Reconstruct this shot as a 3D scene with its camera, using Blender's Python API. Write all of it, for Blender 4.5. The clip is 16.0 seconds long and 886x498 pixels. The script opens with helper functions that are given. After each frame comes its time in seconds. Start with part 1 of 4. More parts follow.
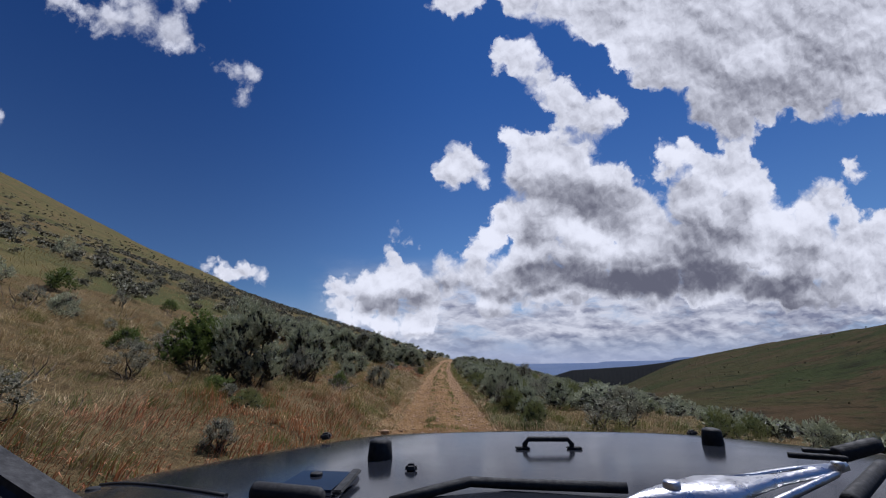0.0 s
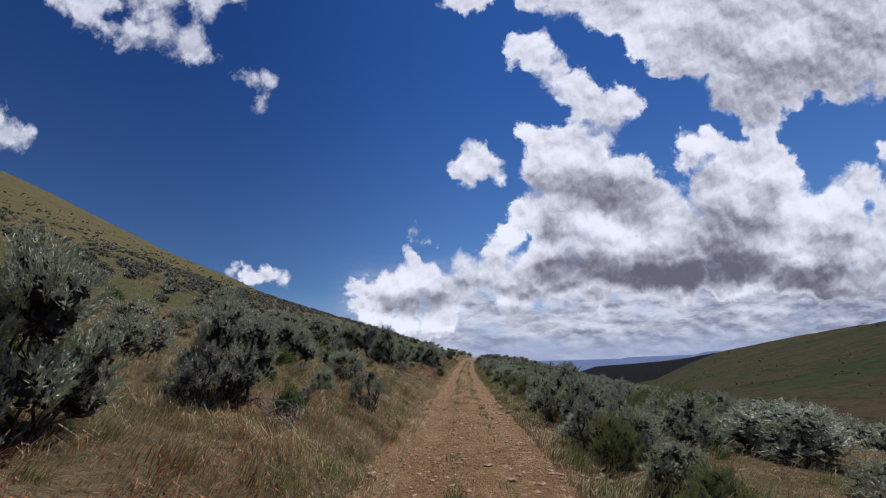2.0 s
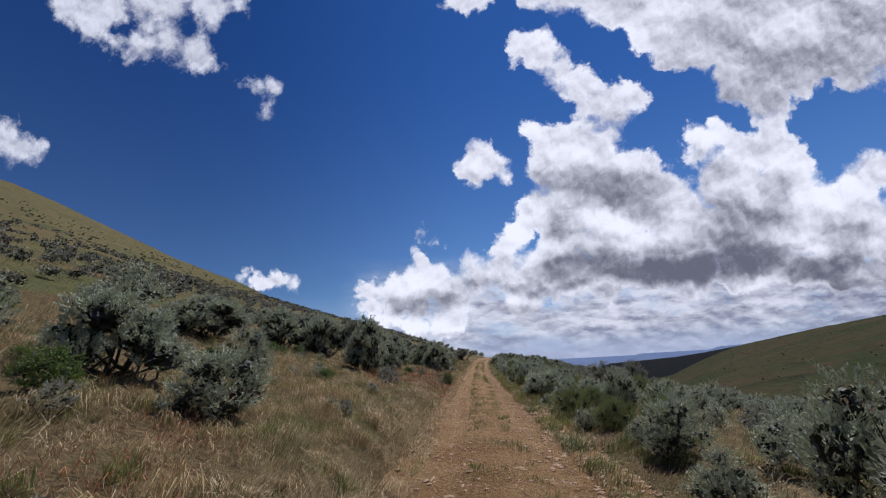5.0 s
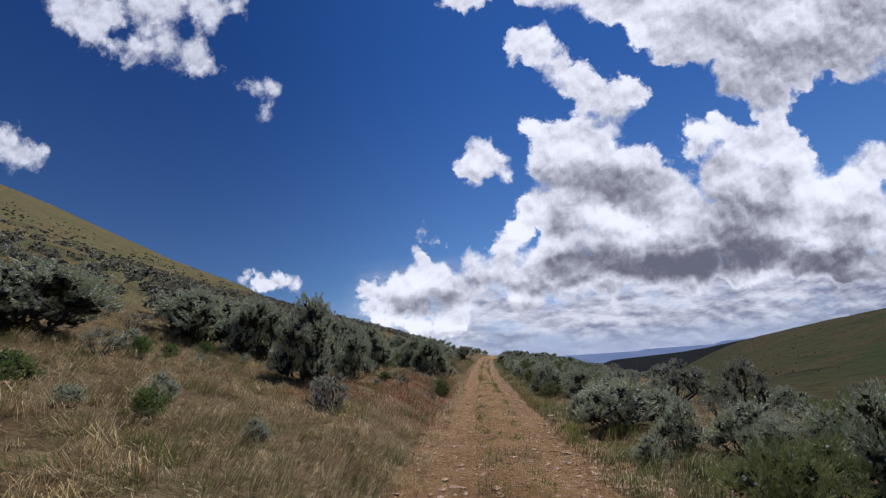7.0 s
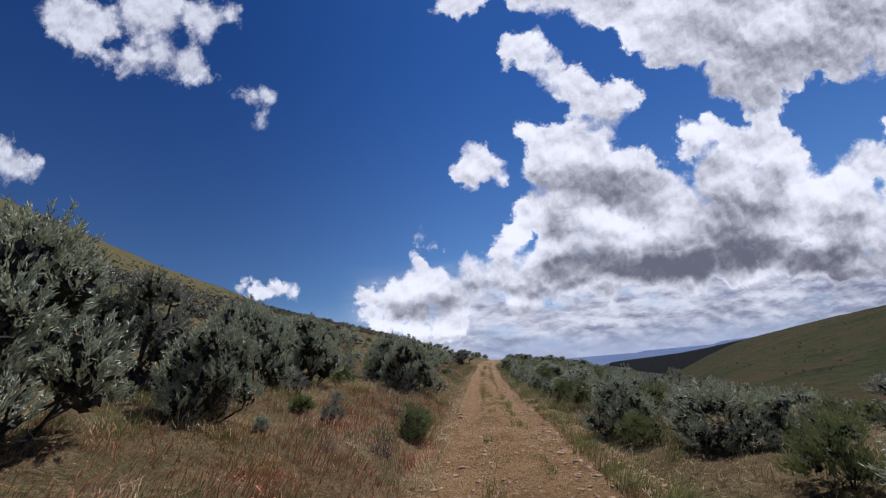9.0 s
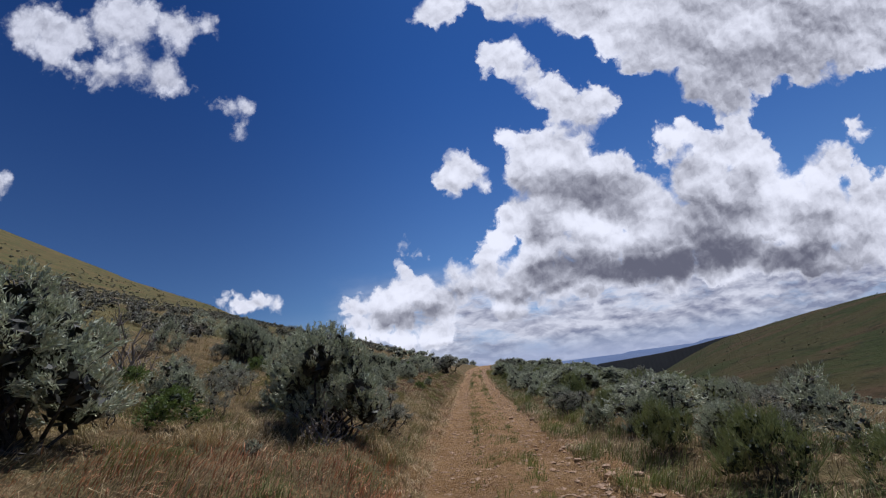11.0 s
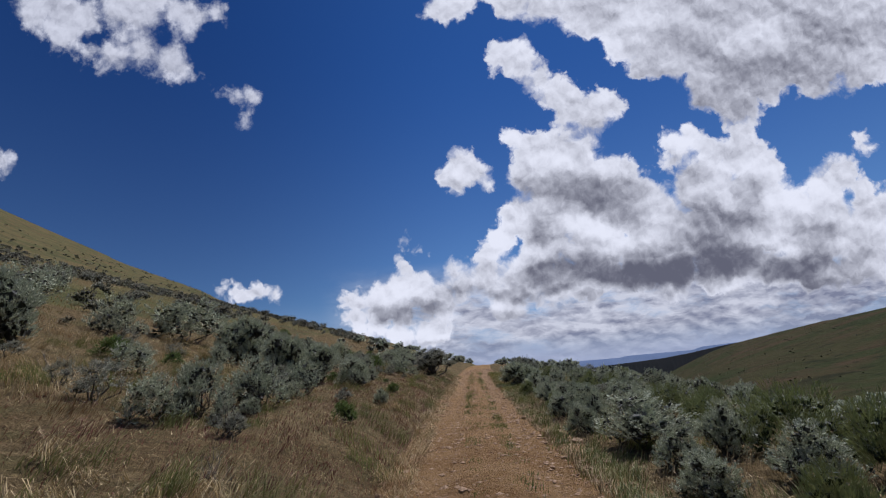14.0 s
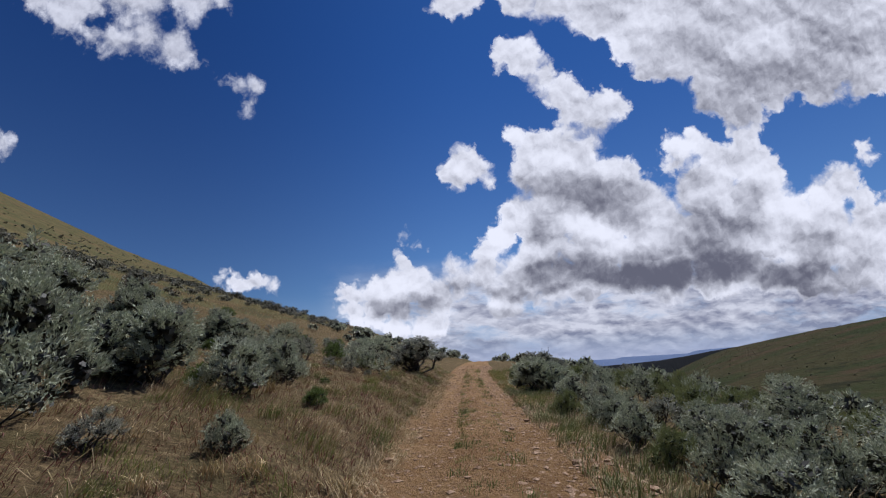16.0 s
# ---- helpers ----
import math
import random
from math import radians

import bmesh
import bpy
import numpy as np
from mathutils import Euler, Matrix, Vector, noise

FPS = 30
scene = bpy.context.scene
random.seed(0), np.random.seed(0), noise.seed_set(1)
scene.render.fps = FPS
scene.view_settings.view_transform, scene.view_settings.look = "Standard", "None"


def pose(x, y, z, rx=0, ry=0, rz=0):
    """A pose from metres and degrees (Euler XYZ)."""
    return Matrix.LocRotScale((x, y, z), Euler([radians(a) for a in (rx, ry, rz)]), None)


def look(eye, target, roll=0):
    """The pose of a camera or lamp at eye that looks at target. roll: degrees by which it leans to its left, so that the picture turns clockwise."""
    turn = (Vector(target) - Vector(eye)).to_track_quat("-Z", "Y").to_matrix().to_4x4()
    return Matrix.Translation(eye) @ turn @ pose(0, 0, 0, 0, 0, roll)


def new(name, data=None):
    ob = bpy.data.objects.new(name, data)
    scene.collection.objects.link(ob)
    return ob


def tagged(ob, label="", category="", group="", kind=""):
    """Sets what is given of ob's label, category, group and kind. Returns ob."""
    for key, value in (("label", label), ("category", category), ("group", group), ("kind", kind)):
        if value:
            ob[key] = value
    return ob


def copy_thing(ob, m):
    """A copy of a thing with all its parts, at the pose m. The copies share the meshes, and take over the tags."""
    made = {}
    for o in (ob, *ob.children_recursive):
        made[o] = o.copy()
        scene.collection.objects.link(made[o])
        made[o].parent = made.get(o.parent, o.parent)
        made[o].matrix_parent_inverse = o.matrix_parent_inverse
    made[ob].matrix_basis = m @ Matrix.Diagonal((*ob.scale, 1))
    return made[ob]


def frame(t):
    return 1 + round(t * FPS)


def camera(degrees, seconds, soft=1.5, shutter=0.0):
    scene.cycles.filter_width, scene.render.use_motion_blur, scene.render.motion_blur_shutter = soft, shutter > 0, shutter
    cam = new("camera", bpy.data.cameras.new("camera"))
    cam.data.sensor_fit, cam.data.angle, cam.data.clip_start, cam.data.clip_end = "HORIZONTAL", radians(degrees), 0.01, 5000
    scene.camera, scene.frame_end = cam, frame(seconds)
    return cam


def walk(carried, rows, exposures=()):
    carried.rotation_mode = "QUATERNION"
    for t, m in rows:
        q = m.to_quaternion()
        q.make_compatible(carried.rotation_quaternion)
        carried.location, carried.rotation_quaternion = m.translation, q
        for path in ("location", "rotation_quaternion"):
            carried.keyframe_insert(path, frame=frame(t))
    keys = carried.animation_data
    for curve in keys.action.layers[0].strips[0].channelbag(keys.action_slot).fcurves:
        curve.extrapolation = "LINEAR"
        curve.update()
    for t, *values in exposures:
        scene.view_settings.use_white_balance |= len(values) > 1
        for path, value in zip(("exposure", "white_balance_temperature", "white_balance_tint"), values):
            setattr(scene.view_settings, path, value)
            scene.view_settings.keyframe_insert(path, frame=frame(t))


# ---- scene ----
cam = camera(93.3, 16.0, 1.1)
PATH = [
    (0, (0.000, 0.000, 1.535), (-0.002, 1.936, 2.037), 0.03),
    (0.5, (-0.008, 1.550, 1.559), (-0.042, 3.488, 2.051), -0.38),
    (1, (-0.065, 3.132, 1.556), (-0.126, 5.070, 2.046), -0.30),
    (1.5, (-0.102, 4.525, 1.554), (-0.181, 6.460, 2.054), -0.83),
    (2, (-0.144, 5.889, 1.552), (-0.234, 7.824, 2.048), -0.96),
    (2.5, (-0.162, 7.153, 1.546), (-0.260, 9.088, 2.039), -1.31),
    (3, (-0.205, 8.425, 1.554), (-0.313, 10.361, 2.045), -1.83),
    (3.5, (-0.275, 9.806, 1.553), (-0.392, 11.742, 2.041), -1.69),
    (4, (-0.328, 11.231, 1.542), (-0.446, 13.163, 2.046), -2.21),
    (6.5, (-0.502, 19.231, 1.551), (-0.643, 21.165, 2.043), -2.17),
    (7, (-0.525, 21.238, 1.555), (-0.659, 23.172, 2.050), -3.10),
    (7.5, (-0.520, 23.215, 1.548), (-0.645, 25.148, 2.043), -3.79),
    (8, (-0.535, 25.136, 1.531), (-0.655, 27.067, 2.041), -3.56),
    (8.5, (-0.641, 27.037, 1.567), (-0.759, 28.969, 2.071), -3.29),
    (9, (-0.618, 28.824, 1.548), (-0.738, 30.752, 2.064), -4.15),
    (11.5, (-0.616, 38.424, 1.509), (-0.652, 40.348, 2.053), -6.39),
    (12, (-0.688, 40.537, 1.545), (-0.743, 42.462, 2.085), -3.81),
    (12.5, (-0.703, 42.645, 1.553), (-0.768, 44.571, 2.089), -2.47),
    (13, (-0.647, 44.734, 1.575), (-0.705, 46.663, 2.101), -3.37),
    (13.5, (-0.575, 46.619, 1.544), (-0.622, 48.543, 2.087), -4.61),
    (14, (-0.541, 48.627, 1.583), (-0.588, 50.555, 2.114), -3.96),
    (14.5, (-0.553, 50.672, 1.581), (-0.603, 52.602, 2.102), -2.48),
    (15, (-0.482, 52.574, 1.585), (-0.532, 54.505, 2.101), -2.43),
    (15.5, (-0.457, 54.445, 1.545), (-0.499, 56.378, 2.058), -3.04),
    (16, (-0.426, 56.101, 1.480), (-0.470, 58.034, 1.992), -2.16),
]
walk(cam, [(t, look(eye, target, roll)) for t, eye, target, roll in PATH], [(0, -0.2, 5720, 15), (3.5, -0.09, 5720, 15), (9, -0.05, 5720, 15), (12, -0.2, 5720, 15), (14, -0.24, 5720, 15), (16, -0.16, 5720, 15)])

# ---- sky, clouds and sun ----
SUN_UP, SUN_TURN = 62, 32  # degrees above the horizon, degrees to the right of straight ahead
# clouds on a plane before the eye, tilted up with the view: across, up, radius, in hundredths of the plane's distance
CLOUD_WEST = [
    (-85.8, 56.3, 3.9), (-79.0, 55.6, 5.1), (-72.3, 57.0, 5.7), (-65.5, 53.6, 4.8), (-61.4, 51.6, 3.6), (-59.1, 48.6, 1.8), (-82.8, 52.2, 1.6), (-73.6, 65.8, 9.1),
    (-88.5, 64.4, 8.0), (-61.4, 63.1, 5.7), (-53.6, 63.5, 3.2), (-98.0, 67.8, 6.8), (-49.9, 42.4, 2.8), (-46.5, 41.4, 2.0), (-47.9, 37.3, 1.6), (-53.0, 42.8, 0.9),
    (-108.8, 30.6, 3.2), (-113.5, 31.9, 5.1), (-116.9, 34.6, 5.1), (-106.5, 31.5, 1.6),
]
CLOUD_HIGH = [
    (2.2, 59.3, 4.5), (-1.9, 58.1, 1.9), (6.2, 61.3, 4.1), (18.4, 60.4, 5.4), (26.5, 57.6, 5.7), (36.0, 56.3, 7.8), (46.8, 52.2, 9.5), (56.3, 48.2, 10.8),
    (69.8, 48.8, 15.6), (86.1, 51.6, 18.3), (100.9, 48.8, 14.2), (64.4, 37.3, 7.4), (75.2, 39.4, 8.8), (69.8, 30.6, 5.7), (69.8, 24.2, 3.5), (88.8, 37.3, 7.0),
    (98.2, 37.3, 5.4), (110.4, 46.1, 14.9), (49.5, 42.8, 4.9), (42.8, 61.0, 10.8), (63.1, 63.7, 13.5), (90.1, 69.1, 20.3), (124.0, 54.3, 16.2), (67.1, 21.1, 1.9),
]
CLOUD_ARM = [
    (16.4, 46.8, 4.3), (13.0, 44.8, 2.2), (20.4, 44.8, 4.7), (23.8, 40.7, 4.3), (27.2, 36.4, 4.3), (30.6, 31.9, 4.7), (34.6, 30.2, 5.0), (38.7, 32.6, 4.3),
    (42.4, 31.7, 2.2), (29.2, 27.9, 3.6), (33.3, 24.2, 2.8), (27.2, 39.4, 2.5), (19.8, 50.2, 1.5), (38.0, 36.0, 1.7), (96.9, 19.8, 1.9), (98.5, 18.0, 1.5),
    (95.5, 20.4, 0.8),
]
CLOUD_TOWERS = [
    (16.4, 27.2, 3.5), (14.7, 25.2, 2.7), (19.8, 23.1, 5.7), (25.8, 23.8, 4.9), (29.2, 19.1, 7.0), (19.8, 17.7, 5.7), (37.3, 15.0, 6.2), (42.8, 15.0, 4.6),
    (23.8, 11.0, 7.4), (16.4, 6.9, 5.1), (11.6, 2.8, 4.9), (34.6, 6.9, 9.2), (45.5, 7.6, 6.8), (8.9, -1.2, 4.1), (54.9, 21.8, 4.1), (58.3, 23.4, 3.5),
    (53.3, 19.1, 3.2), (61.7, 19.1, 5.1), (68.5, 17.5, 5.7), (73.9, 18.3, 3.5), (75.9, 13.7, 4.9), (60.4, 11.0, 7.8),
]
CLOUD_BASE = [
    (71.2, 8.3, 7.8), (49.5, 0.1, 10.3), (33.3, -1.2, 8.9), (22.5, 0.1, 7.4), (63.1, 0.1, 10.6), (76.6, 2.8, 9.2), (87.4, 9.6, 5.7), (92.8, 12.0, 4.9),
    (96.9, 8.9, 3.8), (86.1, 0.1, 9.2), (96.9, 0.1, 7.8), (83.4, -8.0, 7.0), (96.9, -7.3, 7.0), (67.1, -7.3, 6.2), (49.5, -6.6, 5.4), (107.7, -3.9, 8.1),
    (106.4, 7.6, 4.1), (115.8, 2.8, 8.1),
]
CLOUD_PUFFS = [
    (-57.0, -4.4, 2.6), (-52.5, -5.2, 3.2), (-48.0, -5.8, 3.4), (-44.0, -6.2, 2.8),
    (3.5, 20.4, 5.8), (0.1, 17.5, 4.2), (6.9, 19.1, 4.6), (9.6, 16.4, 3.0), (2.2, 15.0, 2.2), (-1.2, 20.4, 1.6), (-10.7, 4.9, 1.9), (-9.3, 2.2, 1.7),
    (-7.0, 1.4, 0.7), (-54.7, -5.3, 2.0), (-50.6, -6.0, 2.3), (-46.5, -6.4, 2.3), (-43.4, -6.8, 1.2), (-57.4, -4.3, 1.1), (5.7, 6.9, 0.8), (4.9, 2.6, 0.7),
    (0.1, -0.9, 0.9),
]
CLOUD_LOW = [
    (-12.7, -6.6, 4.6), (-18.1, -9.3, 4.9), (-24.9, -10.0, 4.0), (-29.0, -10.7, 1.4), (-7.3, -8.7, 5.2), (-2.6, -10.7, 3.4), (-12.7, -11.4, 4.6), (-19.5, -13.4, 3.4),
    (-24.9, -14.5, 3.4), (-14.1, -17.5, 4.0), (-7.3, -17.5, 3.4), (-22.2, -17.7, 2.5), (-4.6, -18.8, 1.8), (0.8, -3.9, 3.4), (7.6, -5.5, 4.3), (2.2, -8.0, 4.3),
    (15.7, -6.6, 5.2), (23.8, -9.3, 5.2), (11.6, -11.4, 4.6), (31.9, -10.0, 5.2), (-11.4, -2.8, 1.8),
]
CLOUD_FLOOR = [
    (14.3, -6.8, 4.6), (20.0, -7.1, 4.6), (25.7, -7.4, 4.6), (31.4, -7.6, 4.6), (37.1, -7.9, 4.6), (42.8, -8.1, 4.6),
    (48.4, -8.4, 4.6), (54.1, -8.6, 4.6), (59.8, -8.9, 4.6), (65.5, -9.1, 4.6), (71.2, -9.4, 4.6), (76.9, -9.7, 4.6),
    (82.5, -9.9, 4.6), (88.2, -10.2, 4.6), (93.9, -10.4, 4.6), (99.6, -10.7, 4.6), (105.3, -10.9, 4.6), (111.0, -11.2, 4.6),
]
# grey undersides and sunlit crowns: across, up, half width, half height, strength
GREY_TOWERS = [
    (46.1, -7.5, 24.8, 3.4, 0.95), (31.5, -5.7, 12.1, 3.4, 0.75), (63.6, -6.7, 9.8, 4.4, 0.80), (80.5, -9.5, 11.3, 3.8, 0.95), (89.2, -14.6, 8.3, 3.0, 0.70), (30.9, 13.3, 10.9, 4.7, 0.60),
    (40.9, 10.3, 6.3, 5.2, 0.50), (61.7, 0.8, 9.2, 5.4, 0.60), (56.9, 13.5, 4.7, 3.1, 0.35), (71.4, 9.1, 3.9, 4.6, 0.40), (46.5, -1.9, 7.5, 3.1, 0.45), (17.1, 12.9, 3.4, 5.3, 0.25),
    (22.4, 3.8, 7.8, 4.0, 0.40), (84.7, -0.9, 7.1, 3.0, 0.35),
]
GREY_LOW = [
    (-10.8, -11.8, 8.9, 2.0, 0.65), (1.0, -8.5, 6.7, 1.6, 0.40), (20.1, -10.4, 11.0, 1.6, 0.60), (14.5, -15.7, 9.2, 1.6, 0.50), (38.0, -13.8, 10.1, 1.3, 0.40), (70.4, -16.2, 14.5, 1.8, 0.60),
    (-11.4, -20.2, 6.8, 0.8, 0.30),
]
GREY_HIGH = [
    (56.4, 34.4, 12.3, 5.8, 0.50), (75.0, 35.1, 14.4, 6.4, 0.60), (87.5, 41.5, 11.8, 8.8, 0.45), (66.1, 30.2, 8.5, 3.6, 0.55), (49.4, 41.6, 5.6, 5.2, 0.35), (62.2, 46.1, 8.6, 4.6, 0.25),
    (94.0, 31.9, 7.0, 4.3, 0.60), (25.1, 42.1, 3.6, 2.9, 0.20), (32.5, 27.2, 4.6, 2.4, 0.30), (4.4, 15.0, 4.8, 1.9, 0.35), (-71.2, 56.8, 8.8, 3.6, 0.22), (-114.2, 33.0, 6.2, 2.6, 0.25),
]
BRIGHT_TOWERS = [
    (32.2, 4.0, 7.9, 2.6, 0.60), (41.5, 0.6, 7.6, 2.1, 0.35), (12.5, 3.9, 5.9, 6.0, 0.45), (55.6, 22.5, 5.6, 3.4, 0.40), (82.9, 7.5, 8.3, 4.1, 0.35), (77.4, -1.6, 5.5, 3.3, 0.35),
    (-14.0, -8.1, 8.2, 3.0, 0.30), (14.9, 27.8, 3.9, 3.5, 0.30), (24.9, 20.9, 6.5, 2.6, 0.30), (35.0, 17.4, 7.6, 2.1, 0.30), (70.0, 15.7, 4.4, 2.8, 0.30), (65.2, 7.0, 4.9, 2.1, 0.25),
    (89.7, -7.0, 3.5, 1.8, 0.30),
]
BRIGHT_REST = [
    (-16.7, -17.2, 9.5, 2.2, 0.50), (-5.8, -18.5, 4.0, 1.2, 0.40), (2.6, -13.6, 7.3, 1.1, 0.35), (23.4, -19.8, 7.8, 1.1, 0.40), (43.9, -20.8, 10.0, 0.9, 0.35), (53.2, -13.5, 7.4, 1.3, 0.40),
    (67.0, -12.5, 7.3, 1.2, 0.30), (25.5, 48.0, 7.7, 2.6, 0.20), (41.0, 49.0, 8.8, 5.2, 0.25), (75.7, 45.3, 7.2, 3.8, 0.30), (79.6, 30.8, 3.6, 1.8, 0.20),
]

world = bpy.data.worlds.new("sky")
scene.world = world
world.use_nodes = True
wt = world.node_tree
wt.nodes.clear()


class Net:
    """Wires up nodes in few words."""

    def __init__(self, tree):
        self.tree = tree

    def node(self, kind, **values):
        n = self.tree.nodes.new(kind)
        for key, value in values.items():
            if key == "operation":
                n.operation = value
            elif key == "blend":
                n.data_type, n.blend_type = "RGBA", value
        return n

    def link(self, a, b):
        self.tree.links.new(a, b)

    def feed(self, socket, value):
        if isinstance(value, bpy.types.NodeSocket):
            self.link(value, socket)
        elif value is not None:
            socket.default_value = value

    def math(self, op, a, b=None, c=None, clamp=False):
        n = self.node("ShaderNodeMath", operation=op)
        n.use_clamp = clamp
        for s, v in zip(n.inputs, (a, b, c)):
            self.feed(s, v)
        return n.outputs[0]

    def vec(self, op, a, b=None, scale=None):
        n = self.node("ShaderNodeVectorMath", operation=op)
        self.feed(n.inputs[0], a)
        self.feed(n.inputs[1], b)
        if scale is not None:
            self.feed(n.inputs["Scale"], scale)
        return n.outputs["Value"] if op in ("DISTANCE", "LENGTH", "DOT_PRODUCT") else n.outputs["Vector"]

    def step(self, x, a, b, lo=0.0, hi=1.0):
        n = self.node("ShaderNodeMapRange")
        n.interpolation_type, n.clamp = "SMOOTHSTEP", False
        for s, v in zip(n.inputs, (x, a, b, lo, hi)):
            self.feed(s, v)
        return n.outputs[0]

    def noise(self, vector, scale, detail=4.0, rough=0.5, color=False, distortion=0.0):
        n = self.node("ShaderNodeTexNoise")
        if vector is not None:
            self.feed(n.inputs["Vector"], vector)
        n.inputs["Scale"].default_value, n.inputs["Detail"].default_value = scale, detail
        n.inputs["Roughness"].default_value, n.inputs["Distortion"].default_value = rough, distortion
        return n.outputs["Color"] if color else n.outputs["Fac"]

    def mix(self, f, a, b, blend="MIX"):
        n = self.node("ShaderNodeMix", blend=blend)
        self.feed(n.inputs[0], f)
        for s, v in ((n.inputs[6], a), (n.inputs[7], b)):
            self.feed(s, (*v, 1) if isinstance(v, tuple) and len(v) == 3 else v)
        return n.outputs[2]

    def scaled(self, vector, x, y, z):
        return self.vec("MULTIPLY", vector, (x, y, z))


w = Net(wt)
heading = w.node("ShaderNodeTexCoord").outputs["Generated"]
turn = w.node("ShaderNodeVectorRotate")
turn.rotation_type = "X_AXIS"
w.feed(turn.inputs["Vector"], heading)
turn.inputs["Angle"].default_value = radians(-14.5)
sep = w.node("ShaderNodeSeparateXYZ")
w.feed(sep.inputs[0], turn.outputs[0])
ahead = w.math("MAXIMUM", sep.outputs[1], 0.08)
comb = w.node("ShaderNodeCombineXYZ")
w.feed(comb.inputs[0], w.math("DIVIDE", sep.outputs[0], ahead))
w.feed(comb.inputs[1], w.math("DIVIDE", sep.outputs[2], ahead))
plane = comb.outputs[0]
# ragged outlines: the plane is stirred at three scales before the puffs are laid on it
stir = w.vec("SUBTRACT", w.noise(plane, 7.0, 2.0, 0.5, True), (0.5, 0.5, 0.5))
curl = w.vec("SUBTRACT", w.noise(plane, 26.0, 5.0, 0.55, True), (0.5, 0.5, 0.5))
rag = w.vec("ADD", plane, w.vec("ADD", w.vec("SCALE", stir, scale=0.055), w.vec("SCALE", curl, scale=0.04)))
rag = w.scaled(rag, 1, 1, 0)


def billows(vector, scale, detail):
    n = w.node("ShaderNodeTexVoronoi")
    n.feature, n.distance, n.normalize = "SMOOTH_F1", "EUCLIDEAN", True
    w.feed(n.inputs["Vector"], vector)
    for key, value in (("Scale", scale), ("Smoothness", 0.35), ("Detail", detail), ("Roughness", 0.55), ("Lacunarity", 2.3)):
        n.inputs[key].default_value = value
    return n.outputs["Distance"]


def heaped_up(at, circles):
    """How deep a place lies inside the heap of round puffs."""
    total = None
    for cu, cv, cr in circles:
        puff = w.math("SUBTRACT", cr / 100, w.vec("DISTANCE", at, (cu / 100, cv / 100, 0)))
        total = puff if total is None else w.math("SMOOTH_MAX", total, puff, 0.03)
    return total


def spots(at, ovals):
    """The strongest of some soft ovals at a place."""
    total = None
    for cu, cv, ru, rv, strength in ovals:
        off = w.node("ShaderNodeVectorMath", operation="MULTIPLY_ADD")
        for socket, value in zip(off.inputs, (at, (100 / ru, 100 / rv, 0), (-cu / ru, -cv / rv, 0))):
            w.feed(socket, value)
        spot = w.step(w.vec("LENGTH", off.outputs["Vector"]), 1.75, 0.2, 0.0, strength)
        total = spot if total is None else w.math("MAXIMUM", total, spot)
    return total


heap_of = CLOUD_ARM + CLOUD_TOWERS + CLOUD_BASE + CLOUD_LOW + CLOUD_HIGH
bent = w.scaled(w.vec("ADD", plane, w.vec("SCALE", curl, scale=0.03)), 1, 1, 0)
bumps = billows(bent, 13.0, 3.0)
round_edge = w.math("MULTIPLY_ADD", w.math("MULTIPLY_ADD", billows(bent, 44.0, 2.0), 0.35, bumps), -0.1, 0.038)
body = w.math("ADD", heaped_up(rag, heap_of + [(cu, cv, max(cr - 1.0, 0.35 * cr)) for cu, cv, cr in CLOUD_WEST + CLOUD_PUFFS] + CLOUD_FLOOR), round_edge)
above = w.math("ADD", heaped_up(w.vec("ADD", rag, (0.014, 0.05, 0)), heap_of), round_edge)
front = w.step(sep.outputs[1], 0.08, 0.3)
veil = w.math("MULTIPLY", w.step(sep.outputs[0], -0.3, -0.42), w.step(sep.outputs[2], 0.1, 0.2))  # the clouds over the hill are thinner
frayed = w.math("MULTIPLY_ADD", w.noise(plane, 9.0, 9.0, 0.68), 0.11, -0.046)
body = w.math("ADD", body, w.math("MULTIPLY", veil, frayed))
# some edges are crisp, some melt into the blue
melt = w.step(w.noise(plane, 6.0, 3.0, 0.5), 0.45, 0.65, 0.008, 0.026)
cover = w.math("MULTIPLY", w.step(body, -0.006, w.math("MULTIPLY_ADD", veil, 0.02, melt)), front)
cover = w.math("MULTIPLY", cover, w.math("MULTIPLY_ADD", veil, -0.18, 1.0))
deep = w.step(body, 0.0, 0.016)
# crowns bulge to the sun and shine; what lies beneath them is grey
lean = w.math("SUBTRACT", billows(w.vec("ADD", bent, (0.006, 0.016, 0)), 13.0, 3.0), bumps)
ripple = w.math("SUBTRACT", w.noise(bent, 15.0, 4.0, 0.5), w.noise(w.vec("ADD", bent, (0.006, 0.014, 0)), 15.0, 4.0, 0.5))
relief = w.math("ADD", w.math("MULTIPLY", lean, 1.9), w.math("MULTIPLY", ripple, 0.9))
shaded = w.step(above, -0.02, 0.09, 0.0, 0.26)
stirred = w.vec("ADD", rag, w.vec("SCALE", stir, scale=0.04))
tone = w.math("SUBTRACT", w.math("MULTIPLY", w.math("MAXIMUM", spots(stirred, GREY_TOWERS + GREY_LOW), w.math("MULTIPLY", spots(stirred, GREY_HIGH), 0.55)), 0.92), spots(stirred, BRIGHT_TOWERS + BRIGHT_REST))
grey = w.math("ADD", tone, w.math("MULTIPLY", w.math("SUBTRACT", w.math("ADD", shaded, 0.08), relief), deep))
grey = w.step(grey, -0.35, 1.15)
cloud_color = w.mix(grey, (0.98, 0.96, 0.95), (0.15, 0.148, 0.178))
